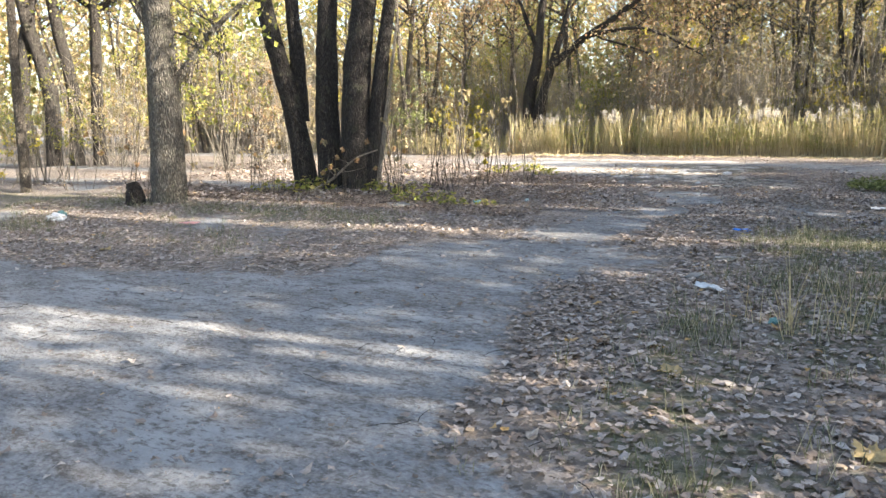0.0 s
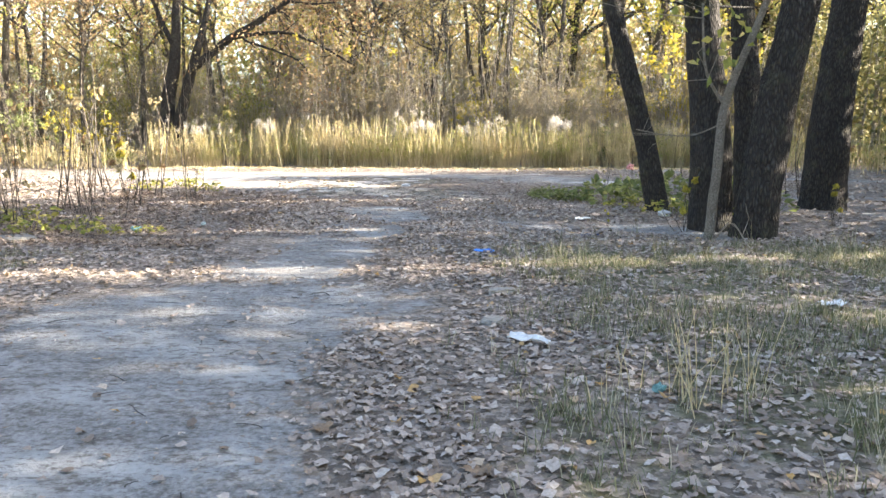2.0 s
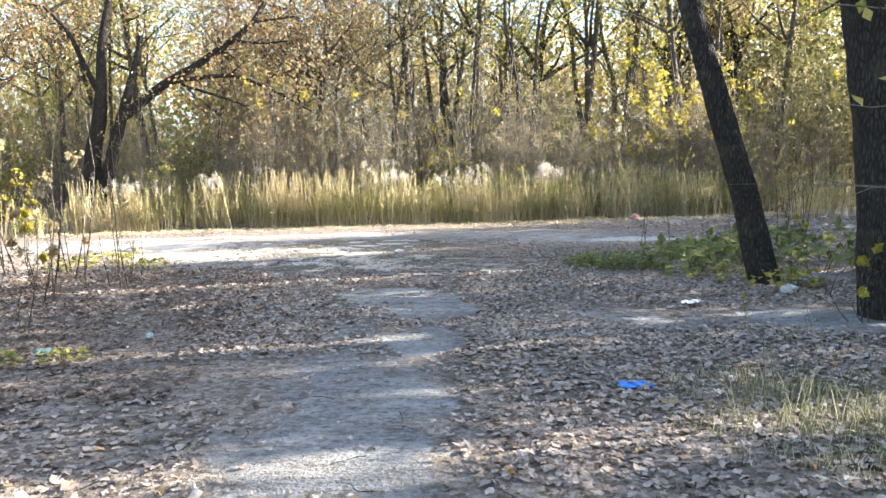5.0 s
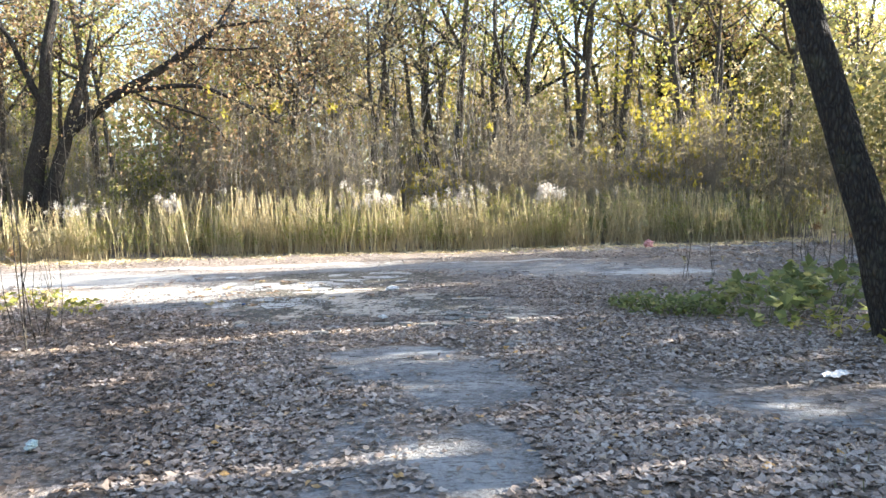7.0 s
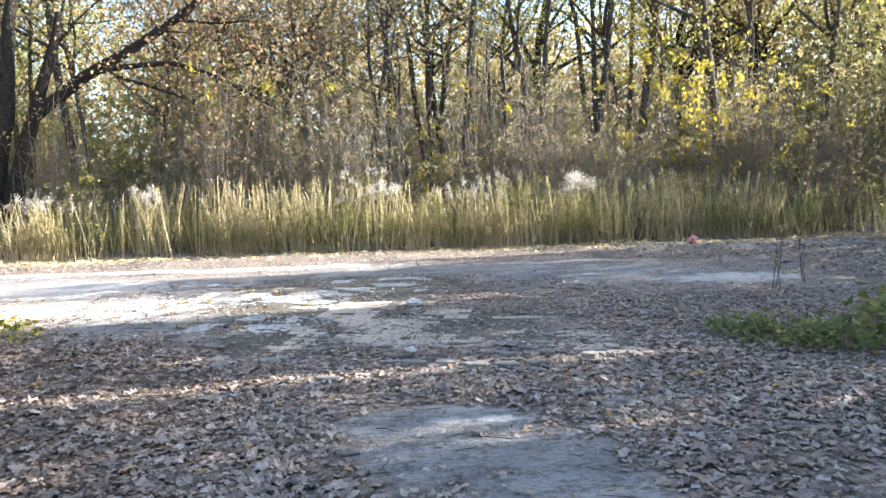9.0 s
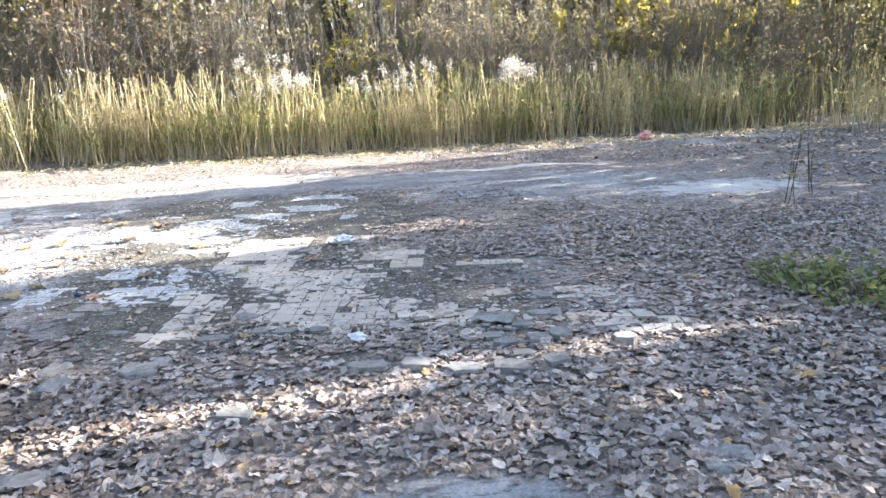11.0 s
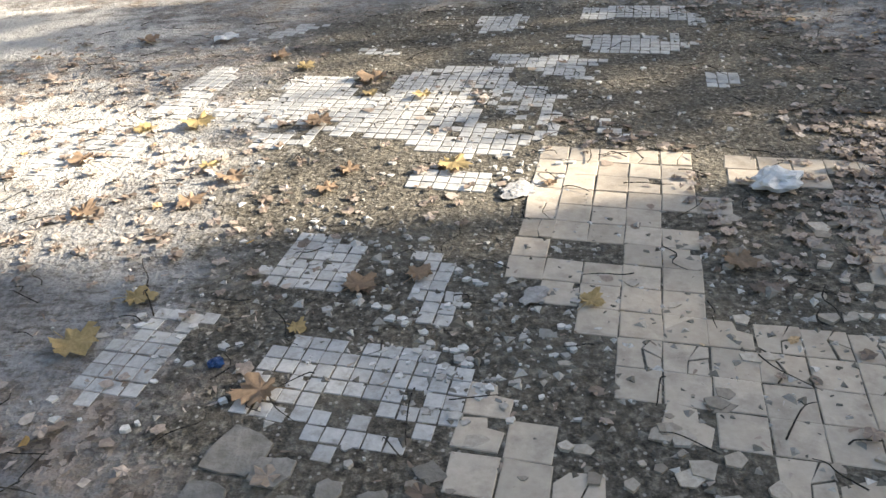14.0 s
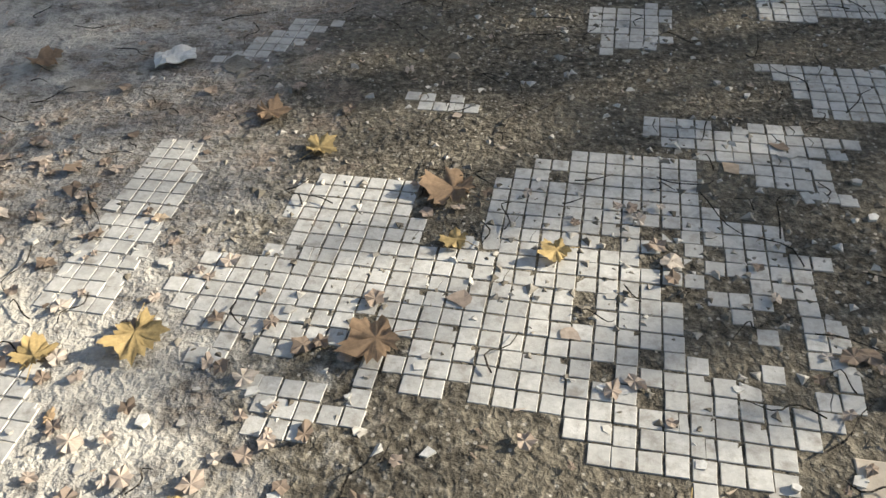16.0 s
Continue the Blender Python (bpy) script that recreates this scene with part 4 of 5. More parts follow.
for k, x, y, s in ((0, 4.8, 6.1, 1.0), (0, 4.2, 5.8, 0.9), (0, 5.4, 6.6, 1.1), (1, 3.75, 6.35, 0.9), (1, 3.3, 6.9, 0.7), (0, 4.9, 7.0, 1.0), (0, 5.7, 5.6, 1.0), (2, 4.5, 5.2, 0.9), (2, 5.6, 3.6, 0.9), (0, 6.1, 4.7, 1.0), (2, -5.6, 3.0, 1.2),
                   (2, -3.4, 3.2, 0.9), (2, -2.3, 2.5, 0.7), (2, -1.9, 2.15, 0.6), (2, -2.8, 2.2, 0.8), (2, -3.5, 8.3, 0.9), (2, -2.9, 7.7, 0.8), (2, -4.2, 7.9, 1.0), (2, -4.0, 8.8, 0.9), (2, -1.4, 2.3, 0.45), (0, 6.4, 6.9, 1.2), (0, 5.8, 7.6, 1.0), (2, -4.2, 3.3, 1.0), (2, -6.4, 2.8, 1.0)):
    place(herbs[k], x, y, gen.uniform(0, 6.28), s)

def branch_thing(name, label, category, pts, r0, r1, mat, sides=8, twigs=5, seed=3):
    g = np.random.default_rng(seed)
    x0, y0 = pts[0][:2]
    t = thing(name, label, category, "", (x0, y0, 0))
    P = [np.array(p, float) - np.array([x0, y0, 0]) for p in pts]
    V, F = tube(P, np.linspace(r0, r1, len(P)), sides, 0.08, 12, g)
    part_np("bough" if twigs else "stump_body", V, [F], mat, t, "", True)
    for _ in range(twigs):
        i = int(g.integers(0, len(P) - 1))
        q = P[i] + (P[i + 1] - P[i]) * g.random()
        e = q + np.array([g.normal() * 0.25, g.normal() * 0.25, g.uniform(0.05, 0.35)])
        V, F = tube([q, (q + e) / 2 + g.normal(size=3) * 0.03, e], [r1 * 0.7, r1 * 0.5, r1 * 0.2], 4)
        part_np("twig", V, [F], mat, t, "", True)


branch_thing("fallen_branch", "bare grey branch propped against the trees", "branch", [(-5.35, 2.7, 0.02), (-5.05, 3.0, 0.25), (-4.75, 3.3, 0.6), (-4.45, 3.6, 0.75)], 0.028, 0.012, M_TWIG)
branch_thing("fallen_branch", "thin pale bent branch on litter beside a trunk", "branch", [(4.5, 1.15, 0.015), (4.65, 1.25, 0.17), (4.8, 1.32, 0.3), (4.9, 1.2, 0.14), (4.97, 1.1, 0.012)], 0.009, 0.006, M_TWIG, 6, 3, 8)
branch_thing("tree_stump", "dark broken dead stump beside a grey trunk", "stump", [(-7.05, 0.25, -0.05), (-7.05, 0.25, 0.12), (-7.07, 0.24, 0.24), (-7.1, 0.23, 0.34)], 0.19, 0.1, M_BARK, 9, 0, 5)
branch_thing("tree_stump", "low dark stump at the foot of a trunk", "stump", [(-6.85, 0.1, -0.05), (-6.88, 0.12, 0.2), (-6.9, 0.1, 0.34)], 0.15, 0.08, M_BARK, 9, 0, 6)

# ---- grass ----
def grass_field(n, x0, x1, y0, y1, seed, hgt=0.07, tall=0.03):
    g = np.random.default_rng(seed)
    x, y = g.uniform(x0, x1, n), g.uniform(y0, y1, n)
    keep = g.random(n) < masks(x, y)[3] * (0.12 + 0.88 * (wave(x, y, 3.4) > 0.25))
    x, y = x[keep], y[keep]
    n, k = len(x), 7
    bx = x[:, None] + g.normal(size=(n, k)) * 0.03
    by = y[:, None] + g.normal(size=(n, k)) * 0.03
    h = hgt * g.uniform(0.3, 1.2, (n, k)) * np.where(g.random((n, 1)) < tall, 4.0, 1)
    a = g.uniform(0, 6.28, (n, k))
    p = np.stack([bx, by, height(bx, by)], -1)
    d = np.stack([np.cos(a) * h * 0.55, np.sin(a) * h * 0.55, h], -1)
    s = np.stack([-np.sin(a), np.cos(a), 0 * a], -1) * 0.0022
    mid = p + d * 0.55 + np.array([0, 0, 1]) * (h * 0.15)[..., None]
    V = np.stack([p + s, p - s, mid - s * 0.8, mid + s * 0.8, p + d], 2).reshape(-1, 3)
    j = np.arange(n * k)[:, None] * 5
    F = np.concatenate([j + np.array([[0, 1, 2]]), j + np.array([[0, 2, 3]]), j + np.array([[3, 2, 4]])])
    tagged(part_np("grass", V, [F], M_GRASS), "sparse tufts of green and straw-dry grass", "grass", kind="stuff")


grass_field(26000, 2.0, 8.0, -6.0, 3.0, 101)
grass_field(8000, -9.0, -0.5, -4.0, 2.0, 102)
grass_field(2600, 2.3, 6.0, -4.2, 0.2, 103, 0.13, 0.0)


STALKS = ((3.52, -2.49, 9, 0.42), (3.55, -2.6, 7, 0.5), (3.68, -2.39, 6, 0.4), (3.29, -2.41, 4, 0.3), (3.83, -2.38, 6, 0.4), (3.17, -2.64, 3, 0.3))


def stalk_clump(x, y, n, hgt, seed):
    """Tall dry grass stalks fanning from one foot."""
    g = np.random.default_rng(seed)
    t = thing("grass_tuft", "tuft of tall straw-pale dry grass stalks", "grass", "dry grass tufts", (x, y, float(height(np.array(x), np.array(y)))))
    for _ in range(n):
        a, h, b = g.uniform(0, 6.28), hgt * g.uniform(0.5, 1.1), g.uniform(0, 0.11)
        p = np.array([math.cos(a) * b, math.sin(a) * b, -0.02])
        d = np.array([g.normal() * 0.14, g.normal() * 0.14, 1.0]) * h
        V, F = tube([p, p + d * 0.5, p + d + np.array([d[0] * 0.4, d[1] * 0.4, -0.03 * h])], [0.0024, 0.002, 0.001], 4)
        part_np("stalk", V, [F], M_REED, t)


for i, (x, y, n, hh) in enumerate(STALKS):
    stalk_clump(x, y, n, hh, 140 + i)

# ---- fallen leaves ----
LOBES = np.array([1.0, 0.8, 0.72, 0.9, 0.66, 0.7, 0.8, 0.6, 0.5, 0.6, 0.8, 0.7, 0.66, 0.9, 0.72, 0.8])
PLAIN = np.array([1.0, 0.74, 0.82, 0.6, 0.55, 0.56, 0.86, 0.72])


def litter(n, x0, x1, y0, y1, seed, size=0.056, base=1.0, fine=False, straw=False, clump=False, mat=None):
    g = np.random.default_rng(seed)
    x, y = g.uniform(x0, x1, n), g.uniform(y0, y1, n)
    thin = (size < 0.035 and not fine) or straw
    bare, bed, sand_and_sun, grass = masks(x, y)
    dens = base * np.clip(1.12 - 1.7 * bare, 0.03, 1) * (1 - 0.93 * bed) * (1 - 0.9 * np.clip(sand_and_sun * 1.5, 0, 1)) * (1 - 0.35 * grass) * (0.75 + 0.4 * wave(x, y, 2.2))
    dens = dens * (1 - 0.85 * np.exp(-(((x + 1.2) / 1.3) ** 2 + ((y - 8.8) / 1.3) ** 2))) * (1 - 0.85 * np.exp(-((x / 0.7) ** 2 + ((y - 8.1) / 0.6) ** 2)))
    if thin:
        dens = 0.4 + 0.4 * wave(x, y, 2.6)
    if straw:
        dens = dens * np.exp(-(((y - y0) / (y1 - y0) - 0.6 - 0.12 * wave(x, x * 0, 0.8)) / 0.26) ** 2)
    dens = np.where((bed > 0.4) & (~np.array(thin)), dens * np.where(x > 0.9, 0.7, 0.35), dens)
    if clump:
        dens = np.clip(1.7 * wave(x, y, 2.3) - 0.1 + 0.5 * wave(y, x, 5.0), 0.02, 0.95) * (1 - 0.85 * np.exp(-(((x + 0.7) / 0.8) ** 2 + ((y - 9.7) / 0.5) ** 2))) * (1 - 0.9 * np.exp(-(((x + 0.5) / 0.6) ** 2 + ((y - 8.5) / 0.5) ** 2)))
    keep = g.random(n) < dens
    x, y = x[keep], y[keep]
    n = len(x)
    shape = LOBES if fine else PLAIN if not thin else np.array([0.9, 0.6, 0.8, 0.5, 0.9, 0.6])
    m = len(shape)
    ang = np.linspace(0, 2 * np.pi, m, endpoint=False)
    s = size * g.uniform(0.45, 1.25, n) * 0.62
    r = np.concatenate([np.zeros((n, 1)), shape[None] * g.uniform(*((0.88, 1.1) if fine else (0.7, 1.2)), (n, m))], 1)
    th = np.concatenate([[0], ang])
    u = r * np.cos(th) * s[:, None]
    v = r * np.sin(th) * s[:, None] * g.uniform(*((0.05, 0.12) if straw else (0.16, 0.4) if thin else (0.6, 1)), n)[:, None]
    flat = np.ones(n) * 0.8 if clump else 1 - 0.8 * np.clip(bed[keep] * 1.4, 0, 1)
    curl = g.normal(size=(n, 2)) * 0.2 * flat[:, None]
    z = (curl[:, :1] * u**2 + curl[:, 1:] * v**2) / s[:, None] + r * g.normal(size=r.shape) * 0.19 * s[:, None] * flat[:, None]
    tilt = g.normal(size=(n, 2)) * 0.1 * flat[:, None]
    z = z + u * tilt[:, :1] + v * tilt[:, 1:]
    t = g.uniform(0, 6.28, n)[:, None]
    X = x[:, None] + u * np.cos(t) - v * np.sin(t)
    Y = y[:, None] + u * np.sin(t) + v * np.cos(t)
    Z = height(x, y)[:, None] + z - z.min(1, keepdims=True) * 0.8 + 0.003 + g.uniform(0, 0.012, n)[:, None] * np.minimum(flat, 0.6 if clump else 1)[:, None]
    V = np.stack([X, Y, Z], -1).reshape(-1, 3)
    i = np.arange(n)[:, None, None] * (m + 1)
    k = np.arange(m)
    tri = np.stack([0 * k, 1 + k, 1 + (k + 1) % m], -1)[None]
    tagged(part_np("leaf_litter", V, [(i + tri).reshape(-1, 3)], mat or (M_REED if straw else M_LITTER)), "strewn pale straw along the reeds" if straw else "carpet of dry brown fallen leaves", "straw" if straw else "leaves", kind="stuff")


litter(62000, 0.5, 7.5, -7.0, 3.0, 111, 0.054)
litter(22000, -9.0, 0.8, -4.5, 1.2, 112)
litter(16000, -9.0, -0.2, 1.2, 3.0, 126, mat=M_LITTER_DARK)
litter(62000, -0.7, 6.0, 4.3, 9.0, 113, 0.048)
litter(23000, -4.5, -0.3, 3.0, 7.4, 127, 0.052, mat=M_LITTER_DARK)
litter(9000, -4.5, -0.7, 7.2, 9.0, 128, 0.05)
litter(4200, -3.5, 3.5, 3.5, 8.0, 119, 0.08, 1.0, True)
litter(25000, -0.6, 6.0, 2.2, 4.3, 118, 0.052)
litter(22000, -8.0, 9.0, 9.0, 15.4, 114)
litter(9000, 6.0, 13.0, 0.0, 15.0, 120, 0.1)
litter(12000, -14, -4, 1.5, 12, 115, 0.11)
litter(2200, -3.2, 2.4, 6.2, 11.6, 116, 0.03)
litter(1300, -2.1, -0.45, 6.5, 7.75, 125, 0.075, fine=True, clump=True)
litter(900, -2.1, -0.45, 6.5, 7.75, 129, 0.06, fine=True, clump=True, mat=M_LITTER_DARK)
litter(15000, -6, 4, -8, 0, 117, 0.03)
litter(20000, -9, 10, 13.8, 16.4, 121, 0.13, straw=True)
litter(1300, -3.2, -0.35, 6.9, 11.4, 122, 0.052, fine=True, clump=True)
litter(1900, 0.3, 2.6, 6.4, 9.0, 124, 0.046, fine=True, clump=True)
litter(1500, -0.2, 2.6, 9.2, 11.6, 123, 0.052, fine=True, clump=True)
litter(6500, 0.75, 3.2, 6.3, 9.4, 130, 0.052, fine=True, clump=True)
litter(1300, -0.3, 0.9, 6.5, 7.9, 131, 0.046, fine=True, clump=True)


def maple_leaf(x, y, size, turn, mat, label):
    g = np.random.default_rng(int(abs(x * 131 + y * 17) * 10))
    t = thing("maple_leaf", label, "leaf", "large fallen leaves", (x, y, float(height(np.array(x), np.array(y))) + 0.006))
    m = 40
    ang = np.linspace(0, 2 * np.pi, m, endpoint=False)
    saw = 1 - np.abs((ang * 5 / (2 * np.pi) + 0.5) % 1 - 0.5) * 2
    tooth = 1 - np.abs((ang * 20 / (2 * np.pi) + 0.5) % 1 - 0.5) * 2
    lobe = (0.56 + 0.3 * saw**0.8 + 0.14 * tooth) * (0.78 + 0.22 * np.cos(ang)) * g.uniform(0.88, 1.08, m)
    fold = g.uniform(0, 6)
    rings = [(0.0, 0.0), (0.5, 0.008), (1.0, 0.03)]
    V = [np.array([[0, 0, 0.004]])]
    for f, up in rings[1:]:
        V.append(np.stack([np.cos(ang) * lobe * f, np.sin(ang) * lobe * f, f * 0.1 * np.sin(ang * 5 + 1) + 0.5 * up * 14 * np.cos(ang + fold) ** 2 + f * 0.09 * g.normal(size=m)], 1) * size * np.array([0.62, 0.62, 0.46]))
    V = np.concatenate(V)
    V[:, 2] -= V[:, 2].min()
    k = np.arange(m)
    F3 = np.stack([0 * k, 1 + k, 1 + (k + 1) % m], 1)
    F4 = np.stack([1 + k, 1 + m + k, 1 + m + (k + 1) % m, 1 + (k + 1) % m], 1)
    part_np("blade", V, [F3, F4], mat, t, "", True)
    sv, sf = tube([(0, 0, 0.006), (-0.3 * size, 0.02 * size, 0.012), (-0.62 * size, 0.1 * size, 0.006)], [0.0018, 0.0014, 0.001], 4)
    part_np("stalk", sv, [sf], mat, t)
    t.rotation_euler = (0, 0, turn)


YL, BL = "curled yellow maple leaf lying on the ground", "large dry brown maple leaf lying on the ground"
for x, y, s, c in ((3.14, -3.64, 0.15, 1), (4.06, -4.16, 0.17, 1), (2.65, -3.3, 0.12, 0), (-3.07, -2.83, 0.14, 1), (-1.55, 8.05, 0.16, 1), (-0.96, 10.14, 0.19, 0), (-1.14, 9.6, 0.17, 0), (-1.73, 9.63, 0.17, 1), (-1.96, 9.57, 0.12, 1),
                   (-1.38, 10.36, 0.12, 1), (-1.58, 10.57, 0.14, 0), (-0.95, 9.93, 0.09, 1), (-0.69, 9.88, 0.1, 1), (-2.5, 10.95, 0.15, 0), (-1.45, 8.26, 0.12, 1), (-0.92, 8.11, 0.07, 1),
                   (-0.08, 8.21, 0.09, 1), (-0.51, 9.13, 0.15, 1), (-0.59, 8.36, 0.1, 0), (-0.77, 8.31, 0.13, 0), (-2.11, 9.27, 0.13, 0), (0.39, 8.41, 0.12, 0), (-1.88, 8.79, 0.13, 0), (-1.53, 9.17, 0.1, 1), (-0.93, 9.11, 0.1, 0), (-0.98, 8.95, 0.1, 0), (-1.38, 9.06, 0.13, 0), (-1.5, 8.88, 0.13, 0), (-0.15, 8.95, 0.06, 0), (2.6, 0.9, 0.12, 1), (3.4, 2.5, 0.12, 1),
                   (-0.95, 7.85, 0.14, 0), (0.05, 6.85, 0.08, 1), (2.0, -3.0, 0.1, 0)):
    maple_leaf(x, y, s, gen.uniform(0, 6.28), M_BIGLEAF_Y if c else M_BIGLEAF_B, YL if c else BL)

# ---- rubbish ----
def crumple(name, label, category, x, y, size, mat, seed, squash=0.45):
    g = np.random.default_rng(seed)
    bm = bmesh.new()
    bmesh.ops.create_icosphere(bm, subdivisions=3, radius=0.5)
    off = Vector(g.uniform(0, 50, 3))
    for v in bm.verts:
        k = 1 + 0.55 * noise.noise(v.co * 3.2 + off) + 0.3 * noise.noise(v.co * 8 + off)
        v.co = Vector((v.co.x * k * size[0], v.co.y * k * size[1], max(0.0, (v.co.z * k + 0.42) * size[2] * squash * 2)))
    ob = part(name, bm, mat, None, label, False)
    ob.location, ob.rotation_euler = (x, y, 0.003), (0, 0, g.uniform(0, 6.28))
    tagged(ob, label, category, "rubbish")


def sheet(name, label, category, x, y, w, d, mat, seed, turn=0.0, lift=0.02):
    """A thin creased packet or paper."""
    g = np.random.default_rng(seed)
    bm = bmesh.new()
    bmesh.ops.create_grid(bm, x_segments=10, y_segments=8, size=0.5)
    off = Vector(g.uniform(0, 50, 3))
    for v in bm.verts:
        e = 1 + 0.08 * noise.noise(v.co * 5 + off)
        v.co = Vector((v.co.x * w * e, v.co.y * d * e, 0.012 + lift * (0.6 + noise.noise(v.co * 3 + off) + 0.4 * noise.noise(v.co * 9 + off))))
    ext = bmesh.ops.extrude_face_region(bm, geom=bm.faces[:])
    for v in ext["geom"]:
        if isinstance(v, bmesh.types.BMVert):
            v.co.z += 0.004
    bmesh.ops.recalc_face_normals(bm, faces=bm.faces[:])
    ob = part(name, bm, mat, None, label, False)
    ob.location, ob.rotation_euler = (x, y, 0.004), (0, 0, turn)
    tagged(ob, label, category, "rubbish")


sheet("snack_packet", "flattened bright blue packet on leaf litter", "packet", 2.5, 1.22, 0.19, 0.11, M_BLUE, 1, -0.1)
sheet("plastic_wrapper", "crumpled white plastic wrapper in grass", "wrapper", 2.85, -1.72, 0.24, 0.08, M_WHITEBAG, 2, -0.6, 0.03)
crumple("plastic_scrap", "small teal plastic scrap in grass", "scrap", 3.42, -2.44, (0.06, 0.05, 0.05), M_TEAL, 3)
crumple("plastic_bag", "crumpled white plastic bag beside a trunk", "bag", 4.78, 4.2, (0.18, 0.13, 0.1), M_WHITEBAG, 4)
sheet("plastic_wrapper", "pale wrapper on leaf litter", "wrapper", 3.67, 3.74, 0.2, 0.09, M_WHITEBAG, 5, 0.4, 0.03)
sheet("snack_packet", "crumpled dark blue packet on leaf litter", "packet", 3.6, 2.3, 0.2, 0.09, M_NAVY, 6, 0.2, 0.02)
crumple("plastic_scrap", "teal plastic scrap on leaf litter", "scrap", -1.64, 2.48, (0.13, 0.09, 0.06), M_TEAL, 7)
crumple("plastic_bag", "small crumpled pale teal bag on leaf litter", "bag", -1.03, 2.97, (0.08, 0.06, 0.05), M_PALETEAL, 8)
crumple("plastic_bag", "crumpled pale bag in thin grass", "bag", -6.05, -1.68, (0.24, 0.16, 0.13), M_WHITEBAG, 10)
crumple("plastic_scrap", "teal scrap beside a pale bag", "scrap", -6.15, -1.55, (0.14, 0.1, 0.14), M_TEAL, 11)
crumple("plastic_bag", "pinkish red bag at the foot of the reeds", "bag", 5.98, 14.75, (0.24, 0.18, 0.19), M_PINK, 12)
sheet("plastic_wrapper", "white wrapper in the grass", "wrapper", 4.86, -0.75, 0.2, 0.1, M_WHITEBAG, 13, 0.3, 0.03)
crumple("plastic_bag", "crumpled white paper at the tile edge", "paper", 0.62, 6.65, (0.1, 0.08, 0.05), M_WHITEBAG, 14)
crumple("plastic_bag", "bulging white plastic bag on tan tiles", "bag", 0.65, 8.88, (0.16, 0.13, 0.08), M_WHITEBAG, 15)
sheet("paper_sheet", "dirty grey sheet of paper on broken tiles", "paper", 1.36, 6.73, 0.22, 0.13, M_STONE, 16, -0.5, 0.02)
sheet("paper_sheet", "creased white paper on dark soil", "paper", -2.0, 10.95, 0.15, 0.1, M_WHITEBAG, 17, 0.3, 0.02)
crumple("plastic_scrap", "crushed navy blue plastic scrap on soil", "scrap", -1.1, 7.96, (0.045, 0.03, 0.03), M_NAVY, 18)
crumple("cement_lump", "pale crumbling smear of cement on tan tiles", "rubble", -0.24, 8.25, (0.1, 0.06, 0.012), M_CEMENT, 22)
sheet("paper_sheet", "pinkish faded paper near fallen leaves", "paper", -3.9, -1.1, 0.25, 0.12, M_PINK, 19, 0.2, 0.02)

# ---- stones ----
def stone(x, y, w, d, h, seed, label="rough lump of grey concrete in the leaves"):
    g = np.random.default_rng(seed)
    bm = bmesh.new()
    bmesh.ops.create_cube(bm, size=1)
    bmesh.ops.subdivide_edges(bm, edges=bm.edges[:], cuts=3, use_grid_fill=True)
    off = Vector(g.uniform(0, 50, 3))
    for v in bm.verts:
        r = v.co.normalized() * 0.62
        c = v.co.lerp(r, 0.3)
        c += 0.2 * noise.noise_vector(c * 2.2 + off) + 0.12 * noise.noise_vector(c * 7 + off)
        v.co = Vector((c.x * w, c.y * d, c.z * h * 0.6))
    ob = part("stone", bm, M_STONE, None, label, False)
    ob.location, ob.rotation_euler = (x, y, h * 0.01), (g.normal() * 0.05, g.normal() * 0.05, g.normal() * 0.4)
    tagged(ob, label, "stone", "stones and rubble")


for i, (x, y, w, d, h) in enumerate(((-0.33, 6.62, 0.08, 0.07, 0.06),
                                     (-0.41, 6.52, 0.16, 0.13, 0.09), (-0.83, 6.62, 0.15, 0.1, 0.08), (-0.77, 6.44, 0.14, 0.11, 0.08), (-0.66, 7.12, 0.09, 0.05, 0.04), (-1.06, 7.16, 0.1, 0.07, 0.05), (1.78, 5.14, 0.18, 0.15, 0.07),
                                     (2.68, -0.43, 0.17, 0.13, 0.08), (2.64, -1.26, 0.13, 0.1, 0.06), (-0.5, 7.6, 0.06, 0.05, 0.03), (-0.62, 7.52, 0.06, 0.05, 0.03), (0.02, 7.2, 0.12, 0.1, 0.05), (1.7, 6.78, 0.1, 0.1, 0.04), (-2.6, 1.75, 0.5, 0.25, 0.1), (1.5, -1.75, 0.18, 0.1, 0.03), (0.95, -1.6, 0.12, 0.07, 0.02),
                                     (-1.75, 10.9, 0.12, 0.08, 0.03), (-2.3, 10.8, 0.14, 0.08, 0.03), (0.3, 4.6, 0.14, 0.09, 0.03), (2.3, 8.75, 0.2, 0.1, 0.04), (-0.6, 5.6, 0.15, 0.1, 0.05))):
    stone(x, y, w, d, h, 200 + i)


